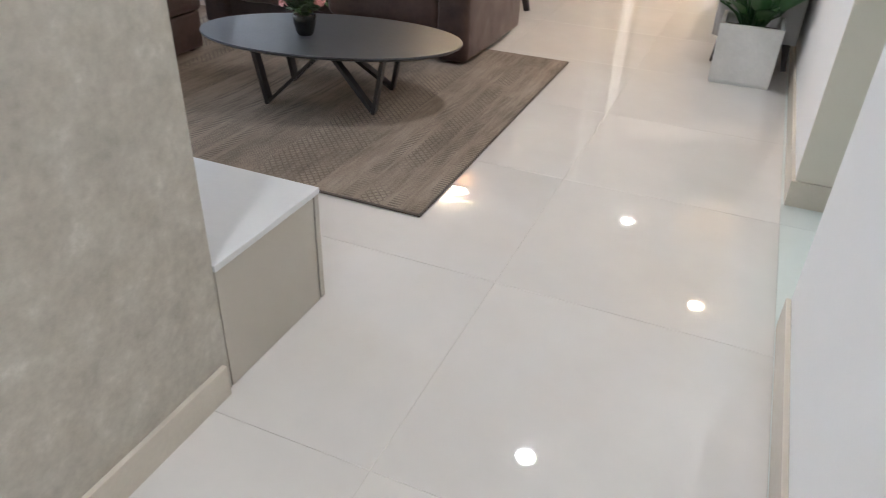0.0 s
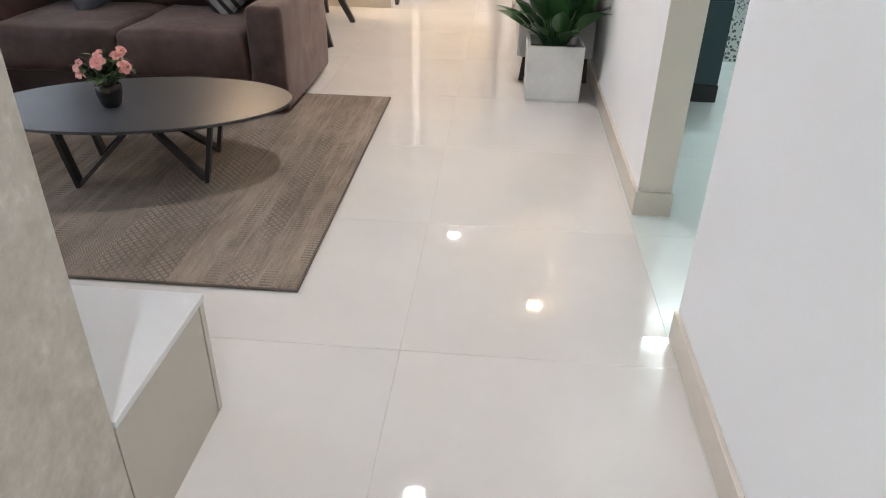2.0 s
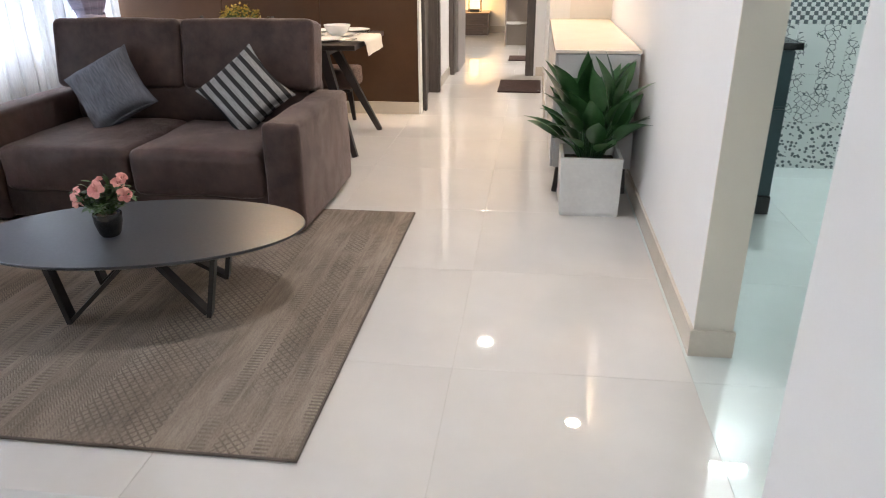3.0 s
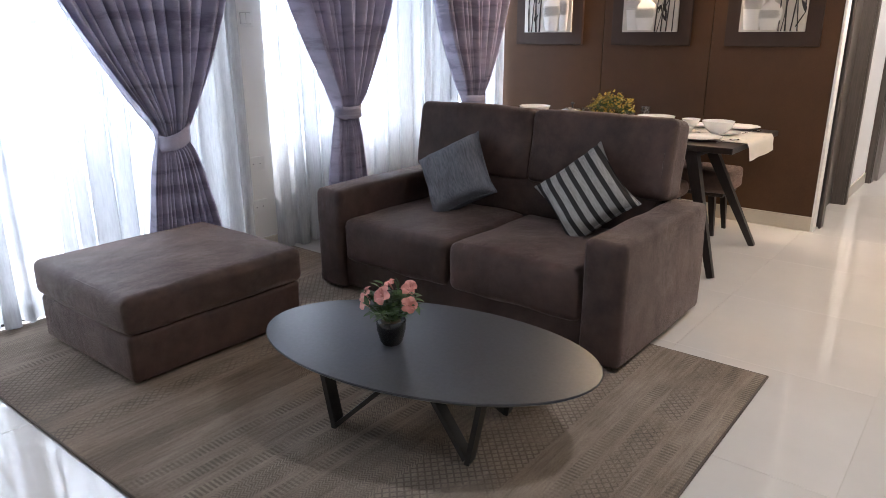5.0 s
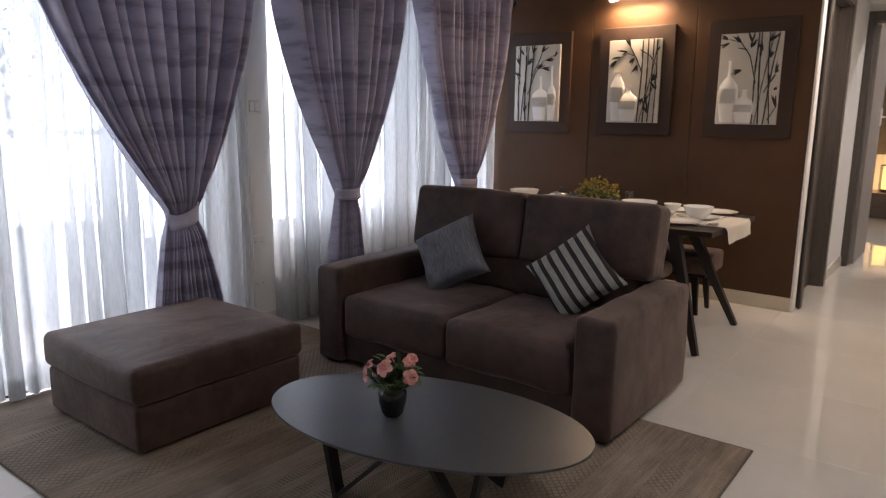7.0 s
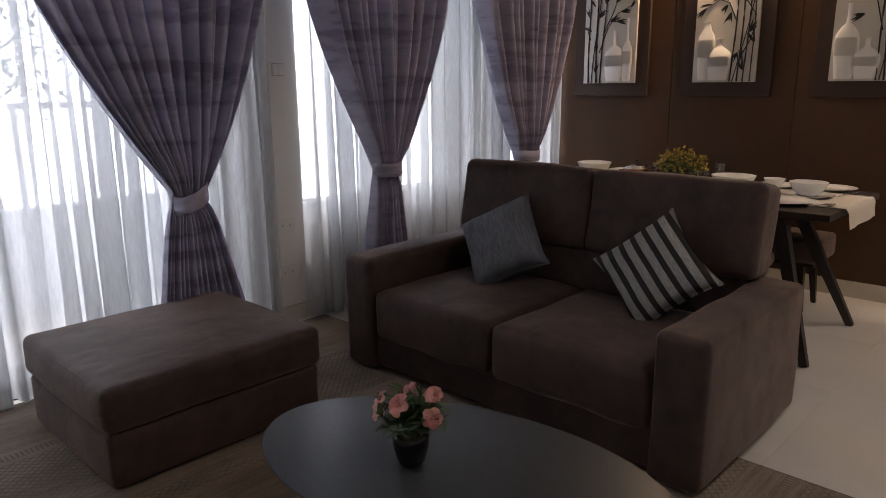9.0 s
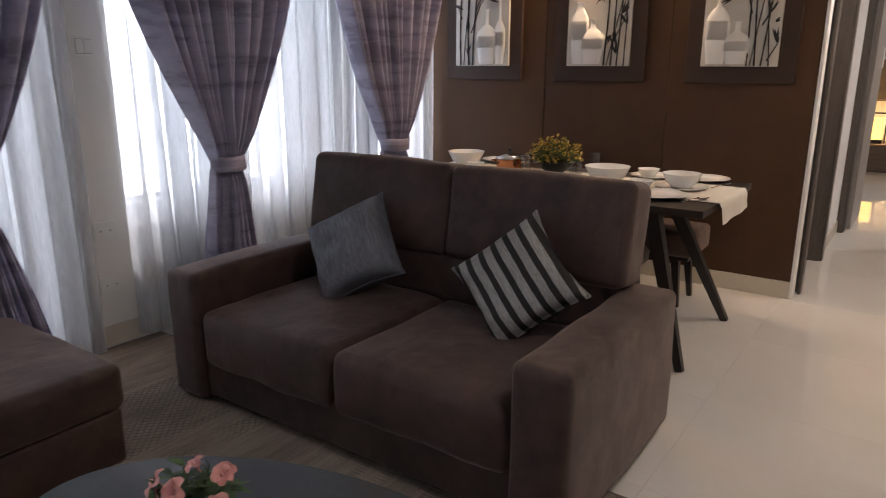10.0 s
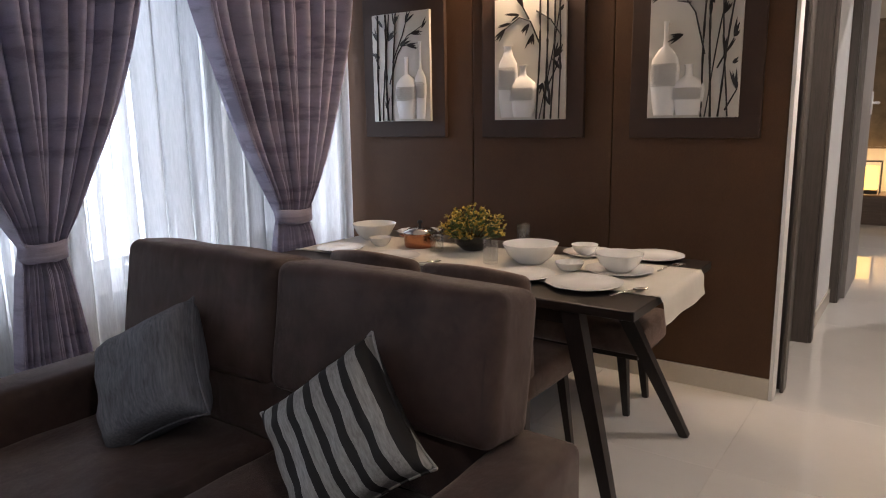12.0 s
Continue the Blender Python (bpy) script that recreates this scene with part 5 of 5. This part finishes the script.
part("head_rail", bm_box(-0.47, 0.47, -0.045, -0.002, 2.472, 2.51, bevel=0.004), M_BLIND, rb)

sh = thing("corner_shelf", pose(1.70, 13.72, 0), "tall greige corner shelf with white boards", "shelf")
part("back_panel", bm_box(-0.16, 0.20, 0.20, 0.22, 0.0, 2.42, bevel=0.002), M_SHELF, sh)
part("side_panel", bm_box(-0.18, -0.16, -0.02, 0.22, 0.0, 2.42, bevel=0.002), M_SHELF, sh)
for z in (0.32, 0.68, 1.62, 2.05):
    pts = [(-0.16, 0.20)] + [(-0.16 + 0.35 * math.sin(radians(a)), 0.20 - 0.24 * math.cos(radians(a))) for a in (0, 15, 30, 45, 60, 75, 90)]
    part("shelf_board", bm_plate(pts, z, z + 0.025), M_SHELFBOARD, sh)
wr = thing("wardrobe", pose(2.26, 13.66, 0), "tall pale grey wardrobe beside the corner shelf", "wardrobe")
part("body", bm_box(-0.35, 0.70, -0.22, 0.30, 0.05, 2.48, bevel=0.003), M_DOORLEAF, wr)
part("door", bm_box(-0.345, 0.17, -0.242, -0.222, 0.055, 2.475, bevel=0.002), M_DOORLEAF, wr)
part("door", bm_box(0.175, 0.695, -0.242, -0.222, 0.055, 2.475, bevel=0.002), M_DOORLEAF, wr)
part("plinth", bm_box(-0.33, 0.68, -0.19, 0.28, 0.0, 0.05), M_SLOT, wr)
va = thing("floor_vase", pose(1.68, 13.66, 0.706), "white ribbed vase of yellow and white flowers on the shelf", "vase")
bm_v = bm_lathe([(0, 0), (0.060, 0)] + [(0.062 + 0.035 * k / 18 + (0.003 if k % 2 else -0.003), 0.02 + 0.40 * k / 18) for k in range(19)] + [(0.090, 0.425), (0.080, 0.41), (0, 0.40)], 28)
part("vase", bm_v, M_CHINA, va, smooth="all")
rnd = random.Random(9)
lv, fl = bmesh.new(), bmesh.new()
for k in range(46):
    a, tilt = rnd.uniform(0, 6.28), rnd.uniform(0.05, 1.0)
    ln = rnd.uniform(0.12, 0.40)
    d = Vector((math.cos(a) * math.sin(tilt), math.sin(a) * math.sin(tilt), math.cos(tilt)))
    b = Vector((d.x * 0.05, d.y * 0.05, 0.40))
    bm_tube([b, b + d * ln], 0.002, 4, lv)
    for i in range(3):
        bm_leaf(lv, b + d * ln * rnd.uniform(0.3, 0.9), (rnd.uniform(-1, 1), rnd.uniform(-1, 1), rnd.uniform(-0.3, 0.8)), (0, 0, 1), 0.07, 0.016, 0.4, 3)
    for i in range(6):
        w = Vector((rnd.uniform(-1, 1), rnd.uniform(-1, 1), rnd.uniform(-0.6, 1)))
        bm_leaf(fl, b + d * ln + w * 0.012, w, (0.2, 0.1, 1), rnd.uniform(0.040, 0.075), 0.034, 0.3, 3)
part("leaves", lv, M_SMALLLEAF, va)
part("blossom", fl, M_LILY, va, "yellow and cream blossoms")
for z, k in ((2.075, 0), (1.645, 1)):
    fg = bm_tube([(0, 0, 0), (0.012, 0, 0.09), (0.0, 0, 0.17), (-0.008, 0, 0.24)], [0.022, 0.018, 0.026, 0.014], 10)
    bm_lathe([(0, -0.024), (0.018, -0.014), (0.022, 0), (0.018, 0.014), (0, 0.024)], 10, (-0.008, 0, 0.265), fg)
    bm_tube([(0.0, 0, 0.20), (0.05, -0.02, 0.23 - 0.1 * k), (0.03, -0.02, 0.29 - 0.1 * k)], 0.008, 6, fg)
    bm_lathe([(0, 0), (0.045, 0), (0.04, 0.012), (0, 0.014)], 14, (0, 0, 0), fg)
    tagged(part("statuette", fg, M_BRONZE, smooth="all", at=pose(1.72, 13.78, z)), "small dark bronze abstract statuette on a shelf", "statuette", "shelf statuettes")

# ---- sockets and switch ----


def wall_plate(name, z, h, label, cat, holes):
    p = thing(name, pose(-1.675, 6.045, z), label, cat)
    part("plate", bm_box(0.0, 0.012, -0.06, 0.06, -h / 2, h / 2, bevel=0.003), M_PLASTIC, p)
    if holes:
        for y in (-0.025, 0.025):
            part("socket_hole", bm_lathe([(0, 0), (0.0035, 0), (0.0035, 0.001), (0, 0.001)], 10), M_SLOT, p, at=pose(0.0122, y, 0.0, 0, 90))
    else:
        for a, b in ((-0.034, -0.001), (0.001, 0.034)):
            part("rocker", bm_box(0.012, 0.019, a, b, -h / 3, h / 3, bevel=0.003), M_PLASTIC, p)
        part("rocker_surround", bm_box(0.0118, 0.0128, -0.037, 0.037, -h / 2.7, h / 2.7), M_GREYCAB, p)


wall_plate("light_switch", 1.45, 0.09, "white light switch on the wall between the windows", "switch", False)
wall_plate("wall_socket", 0.585, 0.09, "white power socket on the wall between the windows", "socket", True)
wall_plate("wall_socket", 0.31, 0.09, "white power socket near the skirting", "socket", True)

# ---- ceiling fittings ----
# the two bedroom fittings are invented, to house the unseen fill lamps
for lx, ly, lz, colour in [(x, y, CEIL, c) for x, y, p, c in DOWNLIGHTS] + [(x, y, 2.9, WHITE) for x, y, p in BEDROOM_FILLS]:
    dl = thing("downlight", pose(lx, ly, lz), "small round recessed ceiling downlight, lit; the bedroom ones are added, unseen", "ceiling light", "downlights")
    part("trim_ring", bm_lathe([(0.048, 0), (0.065, 0), (0.062, -0.008), (0.050, -0.010), (0.048, 0)], 28), M_PLASTIC, dl, smooth=True)
    part("diffuser", bm_lathe([(0, -0.004), (0.047, -0.004), (0.047, -0.002), (0, -0.002)], 24), M_LEDWARM if colour == WARM else M_LED, dl, "lit diffuser")
tb = thing("tube_light", pose(3.56, 7.40, 2.41), "short lit fluorescent tube on the kitchen wall", "light")
part("batten", bm_box(-0.20, 0.20, -0.05, 0.0, -0.02, 0.03, bevel=0.004), M_PLASTIC, tb)
part("tube", bm_tube([(-0.18, -0.075, 0), (0.18, -0.075, 0)], 0.014, 12), M_TUBE, tb, "lit tube", smooth="all")

# ---- kitchen glimpse ----
kc = thing("kitchen_unit", pose(0, 0, 0), "dark teal kitchen base unit with black worktop", "cabinet")
part("body", bm_box(2.72, 3.265, 6.47, 7.38, 0.10, 0.86, bevel=0.003), M_TEAL, kc)
part("plinth", bm_box(2.72, 3.268, 6.448, 7.37, 0.0, 0.098), M_SLOT, kc)
part("drawer", bm_box(2.725, 3.262, 6.450, 6.468, 0.58, 0.855, bevel=0.003), M_TEAL, kc)
part("drawer", bm_box(2.725, 3.262, 6.450, 6.468, 0.105, 0.565, bevel=0.003), M_TEAL, kc)
part("worktop", bm_box(2.71, 3.29, 6.43, 7.39, 0.862, 0.895, bevel=0.003), M_GRANITE, kc)


def dado_tile(name, kind):
    w = Mat(name, (0.7, 0.71, 0.69), 0.18)
    sep = w.n.new("ShaderNodeSeparateXYZ")
    w.l.new(w.coords(), sep.inputs[0])
    x, z = sep.outputs[0], sep.outputs[2]
    if kind == "check":
        s = w.math("ADD", w.math("FLOOR", w.math("MULTIPLY", x, 40)), w.math("FLOOR", w.math("MULTIPLY", z, 40)))
        f = w.math("GREATER_THAN", w.math("FRACT", w.math("MULTIPLY", s, 0.5)), 0.25)
    elif kind == "flower":
        v = w.node("TexVoronoi", Scale=30.0)
        v.feature = "DISTANCE_TO_EDGE"
        w.l.new(w.coords(), v.inputs["Vector"])
        f = w.math("MULTIPLY", w.math("LESS_THAN", v.outputs[0], 0.05), w.math("GREATER_THAN", w.noise(6, 2), 0.5))
    else:
        v = w.node("TexVoronoi", Scale=38.0)
        w.l.new(w.coords(), v.inputs["Vector"])
        f = w.math("LESS_THAN", v.outputs[0], 0.38)
    w.base(w.mix(f, (0.74, 0.76, 0.74), (0.15, 0.17, 0.18)))
    return w.m


DADO = {z: dado_tile("dado_%s" % k, k) for z, k in ((0.0, "dots"), (0.30, "flower"), (0.60, "flower"), (0.90, "check"), (1.20, "check"))}
wallk = bpy.data.objects["wall_kitchen_north"]
shared = {}
for i in range(4):
    for z, mat in DADO.items():
        if z not in shared:
            shared[z] = part("wall_tile", bm_box(0.001, 0.299, -0.010, -0.001, z + 0.001, z + 0.299, bevel=0.001, seg=1), mat, wallk)
            shared[z].location = (3.27, 7.40, 0)
        else:
            o = new("wall_tile", shared[z].data)
            o.parent, o.location = wallk, (3.27 + 0.30 * i, 7.40, 0)

# ---- tableware ----


def lathe_thing(name, x, y, profile, material, label, cat, group="", n=36, z=TZ, scallop=0.0):
    t = thing(name, pose(x, y, z), label, cat, group)
    part("body", bm_lathe(profile, n, scallop=scallop), material, t, smooth=True)
    return t


def plate(x, y, r, z=TZ + 0.0005):
    lathe_thing("dinner_plate", x, y, [(0, 0.004), (r * 0.55, 0.0), (r * 0.62, 0.003), (r * 0.97, 0.016), (r, 0.019), (r * 0.97, 0.020), (r * 0.64, 0.009), (r * 0.55, 0.006), (0, 0.006)], M_CHINA, "white china dinner plate on the dining table", "plate", "dinner plates", 80, z, 0.03)


def bowl(x, y, r, h, z=TZ + 0.0005):
    lathe_thing("serving_bowl", x, y, [(0, 0.004), (r * 0.45, 0.0), (r * 0.50, 0.004), (r * 0.78, h * 0.38), (r * 0.96, h * 0.88), (r, h), (r * 0.975, h), (r * 0.75, h * 0.42), (r * 0.42, 0.010), (0, 0.008)], M_CHINA, "white china bowl on the dining table", "bowl", "china bowls", 80, z, 0.022)


def glass(x, y):
    lathe_thing("tumbler", x, y, [(0, 0.0), (0.031, 0.0), (0.033, 0.003), (0.0365, 0.108), (0.0358, 0.111), (0.0345, 0.110), (0.0305, 0.016), (0.027, 0.013), (0, 0.013)], M_TUMBLER, "clear glass tumbler on the dining table", "glass", "tumblers", 28, TZ + 0.004)


def spoon(x, y, a):
    s = thing("spoon", pose(x, y, TZ + 0.001, 0, 0, a), "polished steel spoon beside a plate", "spoon", "spoons")
    bm = bmesh.new()
    n, m = 12, 5
    top = bm.verts.new((0, 0, 0.004))
    rings = []
    for j in range(1, m + 1):
        rings.append([bm.verts.new((0.034 * j / m * math.cos(2 * math.pi * k / n), 0.023 * j / m * math.sin(2 * math.pi * k / n), 0.004 + 0.010 * (j / m) ** 2)) for k in range(n)])
    for k in range(n):
        bm.faces.new((top, rings[0][k], rings[0][(k + 1) % n]))
    for p, q in zip(rings, rings[1:]):
        for k in range(n):
            bm.faces.new((p[k], p[(k + 1) % n], q[(k + 1) % n], q[k]))
    part("scoop", bm, M_STEEL, s, smooth="all")
    part("handle", bm_tube([(-0.033, 0, 0.013), (-0.07, 0, 0.013), (-0.14, 0, 0.004)], [0.0035, 0.003, 0.005], 8, flat=(1.4, 0.5)), M_STEEL, s, smooth="all")


def copper_pan(x, y):
    c = thing("copper_pan", pose(x, y, TZ + 0.004), "lidded copper serving pan with glass lid", "pan")
    part("pan", bm_lathe([(0, 0), (0.075, 0), (0.080, 0.01), (0.082, 0.065), (0.088, 0.068), (0.086, 0.072), (0.078, 0.066), (0, 0.06)], 36), M_COPPER, c, smooth=True)
    lid = part("lid", bm_lathe([(0.084, 0.072), (0.085, 0.076), (0.05, 0.096), (0, 0.102), (0, 0.098), (0.05, 0.092)], 36), M_STEEL, c, "domed lid", smooth="all")
    part("knob", bm_lathe([(0.006, 0.10), (0.005, 0.115), (0.014, 0.122), (0.010, 0.134), (0, 0.136)], 16), M_DARKMETAL, lid, smooth="all")
    for s in (-1, 1):
        part("handle", bm_tube([(s * 0.08, -0.03, 0.05), (s * 0.115, -0.02, 0.052), (s * 0.115, 0.02, 0.052), (s * 0.08, 0.03, 0.05)], 0.005, 8), M_COPPER, c, smooth="all")


def centrepiece(x, y):
    c = thing("centrepiece", pose(x, y, TZ + 0.004), "black bowl of olive-yellow blooms on the runner", "flower bowl")
    part("bowl", bm_lathe([(0, 0), (0.05, 0), (0.085, 0.03), (0.095, 0.075), (0.088, 0.075), (0.05, 0.05), (0, 0.05)], 32), M_BLACKPOT, c, smooth=True)
    rnd = random.Random(17)
    lf, bl = bmesh.new(), bmesh.new()
    for k in range(260):
        a, t = rnd.uniform(0, 6.283), math.acos(rnd.uniform(0.05, 1))
        r = rnd.uniform(0.75, 1.05)
        p = Vector((0.165 * math.cos(a) * math.sin(t) * r, 0.165 * math.sin(a) * math.sin(t) * r, 0.07 + 0.14 * math.cos(t) * r))
        d = p - Vector((0, 0, 0.03))
        bm_tube([p - d * 0.4, p], 0.0014, 4, lf)
        for i in range(4):
            w = Vector((rnd.uniform(-1, 1), rnd.uniform(-1, 1), rnd.uniform(-0.2, 1)))
            bm_leaf(bl if rnd.random() < 0.88 else lf, p, w + d.normalized() * 0.6, (0.1, 0.2, 1), rnd.uniform(0.014, 0.026), rnd.uniform(0.008, 0.015), 0.3, 3)
    part("leaves", lf, M_SMALLLEAF, c)
    part("blossom", bl, M_YELLOW, c, "olive-yellow blooms")


plate(0.500, 7.68, 0.148)
plate(0.235, 7.69, 0.125)
plate(0.548, 8.33, 0.140)
plate(-0.475, 7.71, 0.135)
plate(-0.832, 7.75, 0.120)
plate(-0.80, 8.36, 0.125)
plate(0.527, 7.97, 0.140)
bowl(0.527, 7.97, 0.100, 0.075, TZ + 0.010)
plate(0.275, 8.26, 0.125)
bowl(0.265, 8.22, 0.062, 0.048, TZ + 0.010)
bowl(0.115, 7.97, 0.125, 0.088)
bowl(-0.90, 8.09, 0.118, 0.088)
bowl(-0.74, 7.95, 0.058, 0.045)
bowl(0.337, 7.90, 0.062, 0.040)
copper_pan(-0.545, 8.03)
centrepiece(-0.265, 8.09)
glass(-0.395, 7.965)
glass(-0.02, 7.85)
glass(-0.10, 8.30)
glass(-0.47, 8.25)
spoon(0.714, 7.70, 60)
spoon(0.705, 8.20, 70)
spoon(-0.235, 7.72, 60)
spoon(0.04, 7.68, 30)

# ---- floor tiles, last ----
X0, Y0, S = 1.753, 3.150, 0.80


def floor_tile(parent, mats, x, y, cache={}):
    key = mats.name
    if key not in cache:
        me_ob = part("floor_tile", bm_box(0.0007, S - 0.0007, 0.0007, S - 0.0007, -0.004, 0.0, bevel=0.0006, seg=1), mats, parent)
        cache[key] = me_ob.data
        me_ob.location = (x, y, 0)
        return
    o = new("floor_tile", cache[key])
    o.parent, o.location = parent, (x, y, 0)


for i in range(-5, 4):
    for j in range(-5, 17):
        x, y = X0 + S * i, Y0 + S * j
        if x + S < -1.9 or y + S < -1.0 or y > 15.9:
            continue
        kitchen = x > 2.5
        if kitchen and (y < 2.0 or y > 7.5) and y < 10.9:
            continue
        if y < 3.1 - S and x + S < 1.3:
            continue
        floor_tile(floor, M_KTILE if kitchen and y < 8 else M_TILE, x, y)
